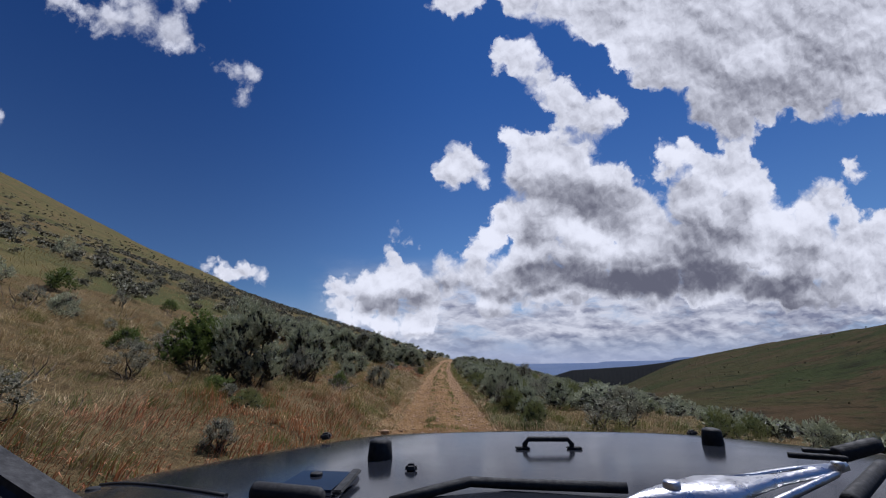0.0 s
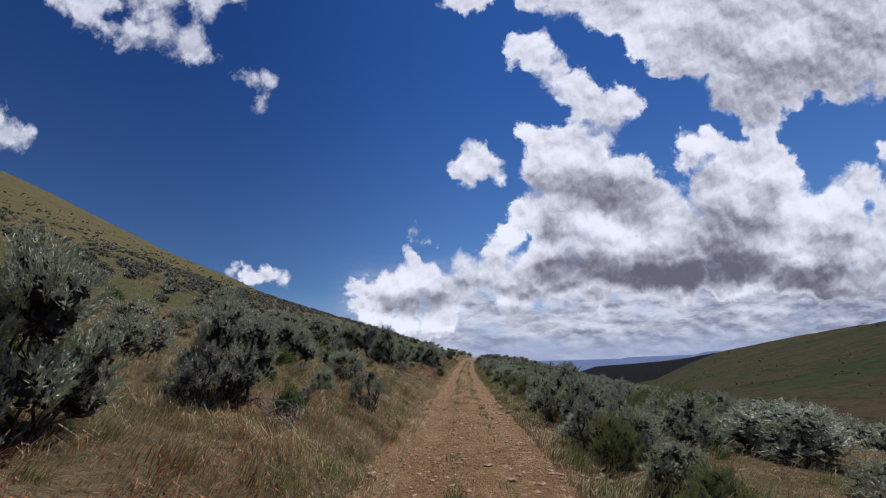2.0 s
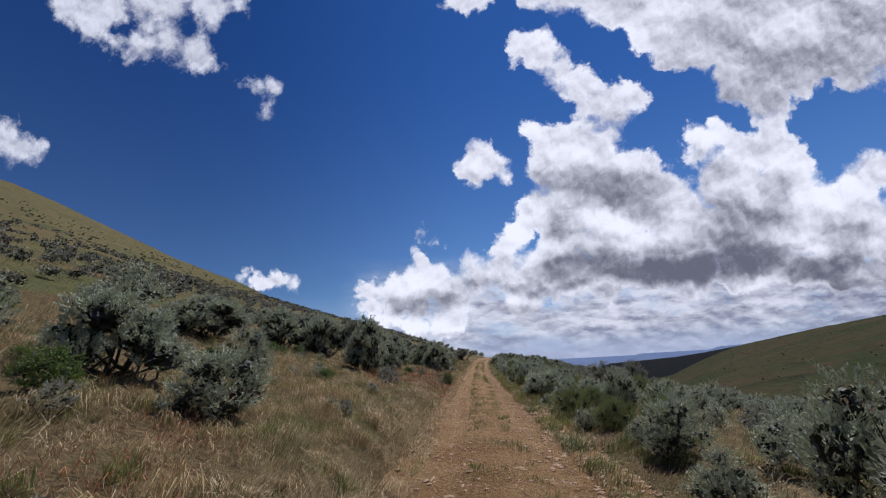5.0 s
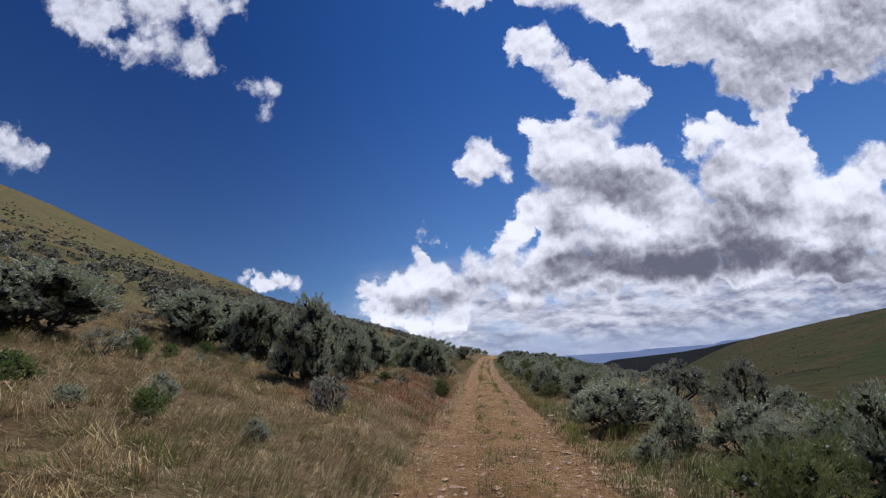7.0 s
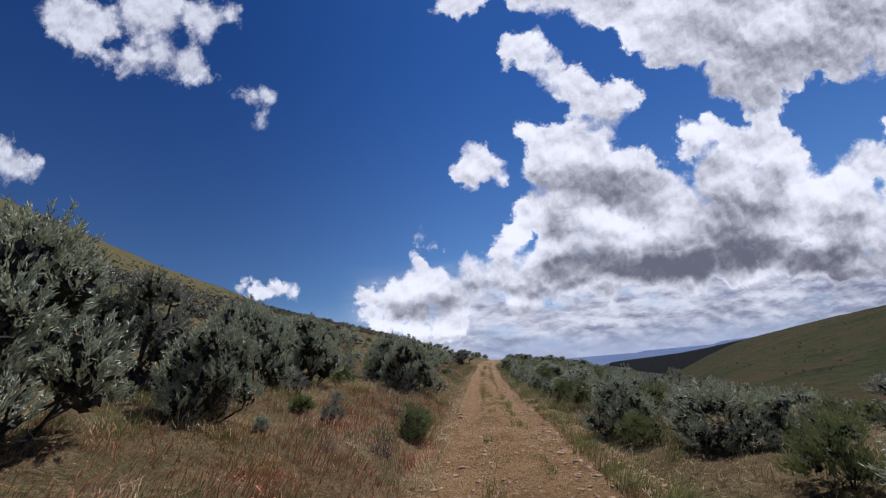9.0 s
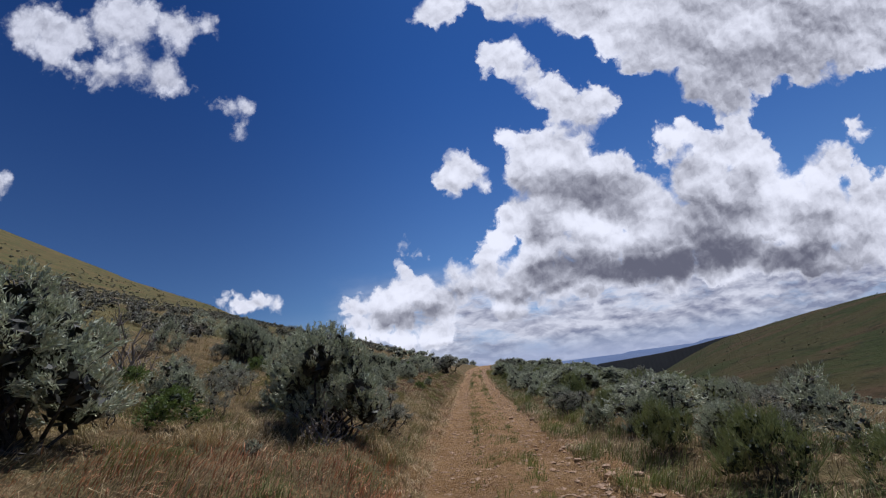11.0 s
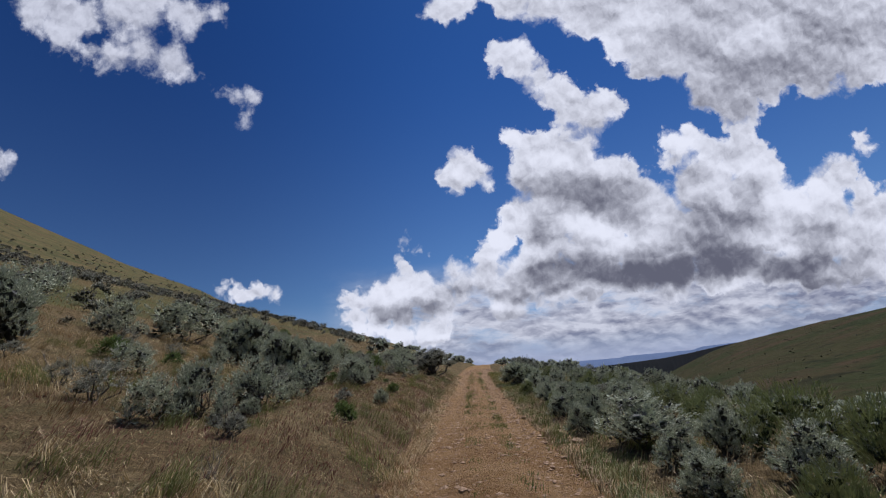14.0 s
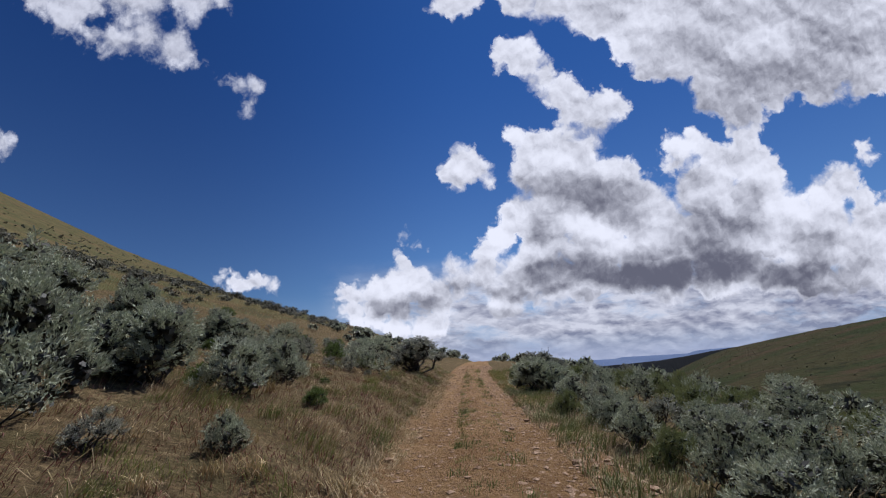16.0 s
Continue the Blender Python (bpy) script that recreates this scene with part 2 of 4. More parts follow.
# low banks towards the horizon
height_up = w.node("ShaderNodeSeparateXYZ")
w.feed(height_up.inputs[0], heading)
up = height_up.outputs[2]
calm = w.vec("ADD", plane, w.vec("SCALE", curl, scale=0.025))
banks = w.noise(w.scaled(calm, 4.0, 13.0, 1), 1.0, 7.0, 0.6)
fleece = w.noise(w.scaled(calm, 8.0, 22.0, 1), 1.0, 8.0, 0.62)
low = w.math("MULTIPLY", w.step(up, 0.24, 0.13), w.step(sep.outputs[0], -0.32, -0.12))
bank_cover = w.math("MULTIPLY", w.math("MULTIPLY", w.step(banks, 0.3, 0.52), low), w.step(up, -0.01, 0.06, 0.25, 1.0))
rows = w.vec("ADD", w.scaled(calm, 1.0, 2.7, 0), (3.0, 0.0, 0))
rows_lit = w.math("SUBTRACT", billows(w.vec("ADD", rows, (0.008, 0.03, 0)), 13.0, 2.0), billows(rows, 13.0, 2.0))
bank_tone = w.math("ADD", w.math("SUBTRACT", w.step(fleece, 0.36, 0.62, 0.62, 0.05), w.math("MULTIPLY", rows_lit, 2.6)), w.math("ADD", w.step(up, 0.0, 0.07, 0.3, 0.0), w.step(sep.outputs[0], 0.35, 0.75, 0.0, 0.4)), clamp=True)
bank_color = w.mix(bank_tone, (0.74, 0.73, 0.74), (0.25, 0.26, 0.33))
haze_color = w.mix(w.step(up, 0.0, 0.07), (0.42, 0.46, 0.6), (0.36, 0.42, 0.58))
# scattered clouds over and behind the viewer
rear = w.math("MULTIPLY", w.step(w.noise(w.scaled(heading, 1, 1, 1.6), 2.6, 8.0, 0.55), 0.61, 0.72), w.math("SUBTRACT", 1.0, front))

nishita = w.node("ShaderNodeTexSky")
nishita.sky_type, nishita.sun_disc = "NISHITA", False
nishita.sun_elevation, nishita.sun_rotation = radians(SUN_UP), radians(SUN_TURN)
nishita.altitude, nishita.air_density, nishita.dust_density, nishita.ozone_density = 1200, 1.0, 0.2, 3.0
clear = w.mix(1.0, nishita.outputs[0], w.mix(w.step(up, 0.05, 0.7), (0.8, 0.95, 1.02), (0.33, 0.62, 0.97)), "MULTIPLY")


def background(color, strength):
    n = w.node("ShaderNodeBackground")
    w.feed(n.inputs[0], color)
    n.inputs[1].default_value = strength
    return n.outputs[0]


def over(f, a, b):
    n = w.node("ShaderNodeMixShader")
    for s, v in zip(n.inputs, (f, a, b)):
        w.feed(s, v)
    return n.outputs[0]


clear = w.mix(1.0, clear, w.mix(w.step(sep.outputs[0], -0.62, 0.1), (0.6, 0.62, 0.7), (0.97, 0.99, 1.02)), "MULTIPLY")  # deeper away from the sun
sky = background(clear, 0.074)
sky = over(w.step(up, 0.16, -0.01, 0.0, 0.9), sky, background(haze_color, 1.0))
sky = over(bank_cover, sky, background(bank_color, 1.0))
sky = over(cover, sky, background(cloud_color, 1.0))
sky = over(rear, sky, background((0.6, 0.61, 0.65, 1), 1.0))
w.link(sky, w.node("ShaderNodeOutputWorld").inputs[0])

sun = new("sun", bpy.data.lights.new("sun", "SUN"))
sun.data.energy, sun.data.angle, sun.data.color = 4.9, radians(0.5), (1.0, 0.95, 0.87)
toward_sun = Vector((math.sin(radians(SUN_TURN)) * math.cos(radians(SUN_UP)), math.cos(radians(SUN_TURN)) * math.cos(radians(SUN_UP)), math.sin(radians(SUN_UP))))
sun.matrix_world = look((0, 0, 0), -toward_sun)

# ---- materials ----
def material(name):
    m = bpy.data.materials.new(name)
    m.use_nodes = True
    return m, Net(m.node_tree), m.node_tree.nodes["Principled BSDF"]


def bumped(n, bsdf, heightmap, strength, distance):
    b = n.node("ShaderNodeBump")
    b.inputs["Strength"].default_value, b.inputs["Distance"].default_value = strength, distance
    n.feed(b.inputs["Height"], heightmap)
    n.link(b.outputs[0], bsdf.inputs["Normal"])


def place(n):
    return n.node("ShaderNodeNewGeometry").outputs["Position"]


def soil_material(name, dark, mid, pale, patch=0.35, green=None):
    """Earth with litter, at the scale of patches, tufts and grains."""
    m, n, b = material(name)
    p = place(n)
    c = n.mix(n.step(n.noise(p, patch, 5, 0.6), 0.36, 0.64), mid, pale)
    c = n.mix(n.step(n.noise(p, 5.0, 6, 0.65), 0.42, 0.7), c, dark)
    if green:
        c = n.mix(n.step(n.noise(n.vec("ADD", p, (31, 7, 3)), patch * 1.7, 4, 0.6), 0.48, 0.62, 0.0, 0.75), c, green)
    c = n.mix(n.step(n.noise(p, 40.0, 3, 0.6), 0.3, 0.75, 0.0, 0.35), c, pale)
    fibre = n.noise(n.scaled(n.vec("ADD", p, n.vec("SCALE", n.noise(p, 1.5, 3, 0.5, True), scale=0.6)), 9, 42, 20), 1.0, 5, 0.7)
    c = n.mix(n.step(fibre, 0.38, 0.66), n.mix(0.55, c, dark), n.mix(0.35, c, pale))
    n.link(c, b.inputs["Base Color"])
    b.inputs["Roughness"].default_value = 0.95
    b.inputs["Specular IOR Level"].default_value = 0.02
    bumped(n, b, n.math("ADD", n.noise(p, 9.0, 7, 0.65), n.math("MULTIPLY", fibre, 0.5)), 0.9, 0.08)
    return m


def leaf_material(name, shade, lit, tip, glow=0.22, patch=2.5, stain=None):
    """Leaves and blades: each one differs a little, and light comes through them."""
    m, n, b = material(name)
    geo = n.node("ShaderNodeNewGeometry")
    each, one = geo.outputs["Random Per Island"], n.node("ShaderNodeObjectInfo").outputs["Random"]
    c = n.mix(each, shade, lit)
    c = n.mix(n.step(n.noise(geo.outputs["Position"], patch, 3, 0.6), 0.42, 0.66, 0.0, 0.8), c, tip)
    if stain:
        c = n.mix(n.step(n.noise(n.vec("ADD", geo.outputs["Position"], (9, 4, 2)), 1.1, 4, 0.6), 0.5, 0.66, 0.0, 0.8), c, stain)
    c = n.mix(n.math("MULTIPLY", one, 0.45), c, n.mix(0.5, shade, tip))
    n.link(c, b.inputs["Base Color"])
    b.inputs["Roughness"].default_value = 0.62
    b.inputs["Specular IOR Level"].default_value = 0.3
    t = n.node("ShaderNodeBsdfTranslucent")
    n.link(c, t.inputs[0])
    s = n.node("ShaderNodeMixShader")
    s.inputs[0].default_value = glow
    n.link(b.outputs[0], s.inputs[1])
    n.link(t.outputs[0], s.inputs[2])
    n.link(s.outputs[0], m.node_tree.nodes["Material Output"].inputs[0])
    return m


def plain_material(name, color, other, rough, scale=20.0, metal=0.0, coat=0.0, bump=0.2):
    m, n, b = material(name)
    p = n.node("ShaderNodeTexCoord").outputs["Object"]
    c = n.mix(n.step(n.noise(p, scale, 6, 0.6), 0.35, 0.7), color, other)
    n.link(c, b.inputs["Base Color"])
    n.link(n.step(n.noise(p, scale * 2.3, 5, 0.6), 0.2, 0.8, rough * 0.8, min(1.0, rough * 1.25)), b.inputs["Roughness"])
    b.inputs["Metallic"].default_value, b.inputs["Coat Weight"].default_value = metal, coat
    if bump:
        bumped(n, b, n.noise(p, scale * 4, 5, 0.6), bump, 0.01)
    return m


GROUND = soil_material("dry_ground", (0.03, 0.021, 0.011), (0.13, 0.085, 0.04), (0.24, 0.175, 0.09), 0.7, (0.075, 0.075, 0.028))
def hill_material(name, scale, base, green, tawny, dark, brush):
    """A far slope: broad drifts of grass colours, drawn out along the hill, and specks of brush."""
    m, n, b = material(name)
    p = place(n)
    p = n.vec("ADD", p, n.vec("SCALE", n.noise(p, scale * 2, 4, 0.6, True), scale=0.35 / scale))
    q = n.scaled(p, 0.45, 1.0, 2.2)
    c = n.mix(n.step(n.noise(q, scale, 6, 0.62), 0.44, 0.58), base, green)
    c = n.mix(n.step(n.noise(n.vec("ADD", q, (71, 13, 5)), scale * 1.8, 6, 0.64), 0.48, 0.62, 0.0, 0.9), c, tawny)
    c = n.mix(n.step(n.noise(n.vec("ADD", q, (7, 43, 15)), scale * 3.1, 6, 0.66), 0.52, 0.66, 0.0, 0.8), c, dark)
    c = n.mix(n.step(n.noise(place(n), brush, 5, 0.72), 0.52, 0.64, 0.0, 0.75), c, dark)
    n.link(c, b.inputs["Base Color"])
    b.inputs["Roughness"].default_value, b.inputs["Specular IOR Level"].default_value = 0.95, 0.02
    bumped(n, b, n.noise(place(n), brush, 6, 0.7), 0.8, 0.4 / brush)
    return m


SLOPE = hill_material("grassy_slope", 0.05, (0.125, 0.105, 0.046), (0.082, 0.083, 0.034), (0.14, 0.094, 0.046), (0.055, 0.05, 0.027), 0.9)
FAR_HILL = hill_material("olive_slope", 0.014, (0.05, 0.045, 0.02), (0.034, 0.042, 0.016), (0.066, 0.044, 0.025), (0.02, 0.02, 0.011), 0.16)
FAR_SCRUB = leaf_material("far_scrub_leaves", (0.03, 0.034, 0.018), (0.085, 0.088, 0.05), (0.055, 0.052, 0.03), 0.1, 0.05)
SLOPE_BRUSH = leaf_material("slope_brush_leaves", (0.08, 0.078, 0.045), (0.26, 0.25, 0.16), (0.16, 0.15, 0.085), 0.15, 0.3)
STRAW = leaf_material("straw_blades", (0.2, 0.13, 0.055), (0.86, 0.67, 0.38), (0.3, 0.25, 0.09), 0.15, 0.9, (0.26, 0.14, 0.065))
CHEAT = leaf_material("red_cheatgrass", (0.2, 0.066, 0.03), (0.8, 0.39, 0.18), (0.36, 0.14, 0.06), 0.12, 0.8)
# maroon blades, their colour taken darker still to stand for cloud shade
SHADED_MAROON = leaf_material("shaded_maroon_blades", (0.08, 0.026, 0.02), (0.34, 0.13, 0.085), (0.16, 0.05, 0.04), 0.1, 0.9, (0.3, 0.19, 0.09))
PALE_STRAW = leaf_material("pale_straw_blades", (0.2, 0.135, 0.055), (0.72, 0.56, 0.31), (0.44, 0.33, 0.15), 0.15, 1.3, (0.2, 0.18, 0.06))
GREEN = leaf_material("green_blades", (0.075, 0.1, 0.024), (0.24, 0.26, 0.08), (0.26, 0.25, 0.07), 0.3, 0.8)
SAGE = leaf_material("sage_leaves", (0.15, 0.16, 0.1), (0.66, 0.685, 0.5), (0.42, 0.455, 0.29), 0.18, 5.0)
HILL_SAGE = leaf_material("hillside_sage_leaves", (0.13, 0.125, 0.085), (0.5, 0.51, 0.37), (0.24, 0.2, 0.14), 0.15, 0.35)
# near-black colours for inner leaves: the shade inside a crown, painted on
SAGE_CORE_SHADE = leaf_material("sage_inner_shade", (0.016, 0.016, 0.011), (0.07, 0.066, 0.048), (0.04, 0.04, 0.028), 0.0, 5.0)
GREEN_CORE_SHADE = leaf_material("green_inner_shade", (0.014, 0.02, 0.007), (0.05, 0.065, 0.022), (0.03, 0.04, 0.015), 0.0, 5.0)
DUSKY = leaf_material("dusky_sage_leaves", (0.12, 0.12, 0.085), (0.52, 0.52, 0.4), (0.32, 0.31, 0.22), 0.15)
LEAFY = leaf_material("bright_green_leaves", (0.06, 0.1, 0.022), (0.2, 0.27, 0.07), (0.16, 0.2, 0.05), 0.3)
OLIVE = leaf_material("olive_leaves", (0.12, 0.15, 0.05), (0.3, 0.33, 0.13), (0.26, 0.26, 0.1), 0.2)
WOOD = plain_material("sage_wood", (0.022, 0.018, 0.015), (0.075, 0.062, 0.05), 0.9, 30)
DEAD = plain_material("weathered_wood", (0.13, 0.11, 0.09), (0.24, 0.21, 0.18), 0.9, 30)
STONE = plain_material("track_stone", (0.22, 0.13, 0.065), (0.42, 0.28, 0.165), 0.9, 12)

# the track: two trodden ruts, stonier at its edges, with dust and grit
TRACK, tn, tb = material("dirt_track")
tp = place(tn)
tc = tn.mix(tn.step(tn.noise(tp, 0.9, 5, 0.6), 0.35, 0.65), (0.21, 0.118, 0.045), (0.29, 0.175, 0.075))
tc = tn.mix(tn.step(tn.noise(tp, 9.0, 6, 0.7), 0.48, 0.72, 0.0, 0.9), tc, (0.11, 0.06, 0.028))
tc = tn.mix(tn.step(tn.noise(tp, 16.0, 5, 0.7), 0.5, 0.66, 0.0, 0.8), tc, (0.34, 0.21, 0.11))
tc = tn.mix(tn.step(tn.noise(tp, 34.0, 4, 0.6), 0.55, 0.72, 0.0, 0.6), tc, (0.42, 0.29, 0.18))
tn.link(tc, tb.inputs["Base Color"])
tb.inputs["Roughness"].default_value = 0.95
tb.inputs["Specular IOR Level"].default_value = 0.1
bumped(tn, tb, tn.noise(tp, 18.0, 8, 0.7), 1.0, 0.09)

# the cloud shade on this ridge is put into a near-black base colour
SHADED_RIDGE = soil_material("cloud_shaded_ridge", (0.006, 0.007, 0.008), (0.009, 0.01, 0.011), (0.012, 0.013, 0.013), 0.01)
# the mesa's blue is distance haze mixed into its base colour
MESA = soil_material("haze_blue_mesa", (0.09, 0.13, 0.22), (0.12, 0.16, 0.26), (0.16, 0.2, 0.29), 0.004)

# ---- the lie of the land ----
def smooth(a, b, x):
    t = np.clip((np.asarray(x, float) - a) / (b - a), 0, 1)
    return t * t * (3 - 2 * t)


def road_x(y):
    """The track's middle: a slight bow to the left, then a long bend to the right."""
    return np.interp(y, [-40, 0, 10, 20, 30, 45, 60, 80, 100, 120, 150, 220], [1.2, 0.35, 0.08, -0.12, -0.2, -0.2, -0.12, 0.35, 1.2, 2.4, 4.6, 12])


def road_z(y):
    return 0.9 * smooth(42, 120, y) - 0.03 * np.maximum(0, np.asarray(y, float) - 135) * smooth(135, 170, y)


def lumps(x, y):
    """Small unevenness of natural ground, a few waves that do not repeat in step."""
    s = np.sin
    return (0.05 * s(1.1 * x + 0.7 * y) * s(0.8 * y - 0.5 * x + 1) + 0.03 * s(2.7 * x - 1.9 * y + 2) + 0.02 * s(4.3 * y + 3.1 * x)
            + 0.25 * s(0.21 * x + 0.13 * y + 0.6) * s(0.17 * y - 0.08 * x) * smooth(4, 20, np.abs(x)))


CREST_BEARING, CREST_PITCH = [-90, -52, -48, -43, -38, -32, -23, -16, -8, 0], [0.44, 0.323, 0.296, 0.26, 0.221, 0.184, 0.132, 0.09, 0.048, 0.012]


def height(x, y):
    """The ground, z over the plan: bank and hillside to the left, shelf, valley and opposite hill to the right."""
    x, y = np.asarray(x, float), np.asarray(y, float)
    d = x - road_x(y)
    left = np.maximum(0, -d - 1.55)
    bank = 0.25 * smooth(0, 0.9, left) + 0.235 * left + 0.1 * np.maximum(0, left - 5) * smooth(5, 16, left)
    # the long hillside above: its crest by bearing from a place on the track, rising ever steeper from the bank
    reach, turn = np.hypot(x, y - 28), np.degrees(np.arctan2(x, y - 28))
    crest = np.interp(turn, [-90, -45, -30, -15, -5], [600, 600, 400, 220, 150])
    pitch = np.interp(turn, CREST_BEARING, CREST_PITCH)
    s = np.minimum(reach / crest, 1)
    slope = 1.55 + crest * pitch * s ** 1.14 - 0.15 * np.maximum(0, reach - crest) - road_z(y)
    up = smooth(12, 48, left)
    hill = bank * (1 - up) + slope * up
    right = np.maximum(0, d - 1.6)
    shelf = 0.1 * smooth(0, 0.7, right) - 0.085 * np.maximum(0, right - 1.5) - 0.09 * np.maximum(0, right - 4) - 0.17 * np.maximum(0, right - 12) * smooth(12, 40, right)
    shelf = np.maximum(shelf, -16 + 0.0 * right)
    near = road_z(y) + hill + shelf
    # far country by bearing and distance from the start of the track
    far, az = np.hypot(x, y), np.degrees(np.arctan2(x, np.maximum(y, 1e-6)))
    az = np.where(y <= 0, 90 * np.sign(x), az)
    ridge_r = np.interp(az, [20, 27, 32, 46, 60, 90], [1150, 1050, 950, 560, 430, 360])
    ridge_el = np.interp(az, [16, 20, 22, 24, 27, 30, 32, 39, 46, 60, 75, 90], [-4.6, -3.9, -3.2, -2.5, -1.0, 0.05, 0.5, 1.9, 3.0, 5.6, 7.8, 8.8])
    top = 1.55 + ridge_r * np.tan(np.radians(ridge_el))
    s = np.clip((far - 130) / (ridge_r - 130), 0, 1)
    opposite = -20 + (top + 20) * (0.55 * s + 0.45 * s * s * (3 - 2 * s)) - 0.12 * np.maximum(0, far - ridge_r)
    plain = -75 * smooth(140, 1500, far)
    w = smooth(14, 24, az) * smooth(90, 190, far)
    fall = plain * smooth(-12, 6, az) * smooth(150, 400, y)
    side = smooth(-30, -8, az) * smooth(180, 420, y)
    near = near * (1 - side) + np.minimum(near, 0.0) * side + fall
    h = near * (1 - w) + np.maximum(opposite, -80) * w
    return h + lumps(x, y) * smooth(1.5, 2.6, np.abs(d))


def mesh_object(name, verts, faces, mat, parent=None, smoothed=False):
    """One mesh from arrays of corners and of equal-sided faces."""
    me = bpy.data.meshes.new(name)
    verts, faces = np.asarray(verts, np.float32).reshape(-1, 3), np.asarray(faces, np.int32)
    count, sides = faces.shape
    me.vertices.add(len(verts))
    me.vertices.foreach_set("co", verts.ravel())
    me.loops.add(count * sides)
    me.loops.foreach_set("vertex_index", faces.ravel())
    me.polygons.add(count)
    me.polygons.foreach_set("loop_start", np.arange(0, count * sides, sides, dtype=np.int32))
    me.polygons.foreach_set("use_smooth", np.full(count, smoothed))
    me.update(calc_edges=True)
    me.materials.append(mat)
    ob = new(name, me)
    ob.parent = parent
    return ob


def sheet(name, xs, ys, zfun, mat):
    gx, gy = np.meshgrid(xs, ys)
    v = np.stack([gx, gy, zfun(gx, gy)], -1).reshape(-1, 3)
    nx, ny = len(xs), len(ys)
    i = (np.arange(ny - 1)[:, None] * nx + np.arange(nx - 1)).ravel()
    return mesh_object(name, v, np.stack([i, i + 1, i + nx + 1, i + nx], -1), mat, smoothed=True)


def spread(fine, reach, step, grow):
    """Grid lines at a fine step, then wider and wider."""
    out, x, s = list(np.arange(0, fine, step)), fine, step
    while x < reach:
        out.append(x)
        s *= grow
        x += s
    return np.array(out + [reach])


east, west = spread(16, 4900, 0.3, 1.075), spread(14, 2600, 0.3, 1.06)
grid_x = np.concatenate([-west[::-1][:-1], east])
north, south = spread(84, 4900, 0.4, 1.05), spread(6, 1200, 0.6, 1.15)
grid_y = np.concatenate([-south[::-1][:-1], north])


def ground_z(x, y):
    d = np.abs(x - road_x(y))
    return height(x, y) - 0.16 * smooth(1.62, 1.35, d) * (np.abs(y - 60) < 110)


ground = sheet("ground", grid_x, grid_y, ground_z, GROUND)
tagged(ground, "dry grassy hillside and valley sloping beside a dirt track", "ground", kind="structure")
ground.data.materials.append(SLOPE)
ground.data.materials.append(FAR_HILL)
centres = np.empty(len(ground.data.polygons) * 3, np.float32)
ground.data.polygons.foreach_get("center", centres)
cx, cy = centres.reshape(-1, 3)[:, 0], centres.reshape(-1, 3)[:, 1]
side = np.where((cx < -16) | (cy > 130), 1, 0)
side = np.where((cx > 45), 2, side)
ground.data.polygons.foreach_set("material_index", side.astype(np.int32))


def track_z(x, y):
    d = x - road_x(y)
    ruts = -0.05 * np.exp(-(((np.abs(d) - 0.78) / 0.28) ** 2)) + 0.05 * np.exp(-((d / 0.3) ** 2))
    rough = 0.012 * np.sin(7 * x + 3 * y) * np.sin(5.3 * y - 2 * x) + 0.008 * np.sin(17 * y + 9 * x) + 0.008 * np.sin(23 * x - 14 * y)
    return road_z(y) + ruts + rough - 0.1 * smooth(1.5, 1.8, np.abs(d)) + 0.03


track_d, track_y = np.linspace(-1.8, 1.8, 41), np.concatenate([np.arange(-30, 90, 0.14), np.arange(90, 165, 0.8)])
gd, gy = np.meshgrid(track_d, track_y)
gx = gd + road_x(gy) + 0.09 * np.sin(1.7 * gy + 2 * np.sign(gd)) * np.abs(gd) / 1.8
quad = (np.arange(len(track_y) - 1)[:, None] * 41 + np.arange(40)).ravel()
road = mesh_object("road", np.stack([gx, gy, track_z(gx, gy)], -1), np.stack([quad, quad + 1, quad + 42, quad + 41], -1), TRACK, smoothed=True)
tagged(road, "rutted orange-brown dirt track strewn with loose stones", "road", kind="structure")


def range_of_hills(name, mat, near, far, bearings, tops, foot, label, seed):
    """A far ridge: rows of ground from its foot over its edge and down its back."""
    rng = np.random.default_rng(seed)
    az = np.linspace(bearings[0], bearings[-1], 220)
    top = np.interp(az, bearings, tops)
    wob = np.convolve(rng.normal(0, 1, 240), np.ones(21) / 21, "valid") * 0.06
    rows = []
    for s in np.linspace(0, 1, 14):
        r = near + (far - near) * s
        crest = far * np.tan(np.radians(top + wob * 0.5))
        gully = 1 + 0.06 * np.sin(az * 5.1 + 3 * s) * (1 - s) + 0.03 * np.sin(az * 13 + 1)
        z = foot + (crest - foot) * np.minimum(1, s * 1.02) ** 0.75 * (1 - (1 - gully) * (1 - s))
        rows.append(np.stack([r * np.sin(np.radians(az)), r * np.cos(np.radians(az)), z], -1))
    rows.append(rows[-1] * (1.04, 1.04, 1) - (0, 0, 120))
    k = (np.arange(len(rows) - 1)[:, None] * len(az) + np.arange(len(az) - 1)).ravel()
    ob = mesh_object(name, np.concatenate(rows), np.stack([k, k + 1, k + len(az) + 1, k + len(az)], -1), mat, smoothed=True)
    return tagged(ob, label, "hill", kind="structure")


range_of_hills("dark_ridge", SHADED_RIDGE, 1500, 2000, [13, 15, 16.5, 20, 24, 26.5, 29, 32, 36], [-2.6, -1.95, -1.5, -1.25, -0.95, -0.6, -0.15, 0.3, 0.4], -95, "ridge beyond the valley with cloud shade painted into its dark colour", 4)
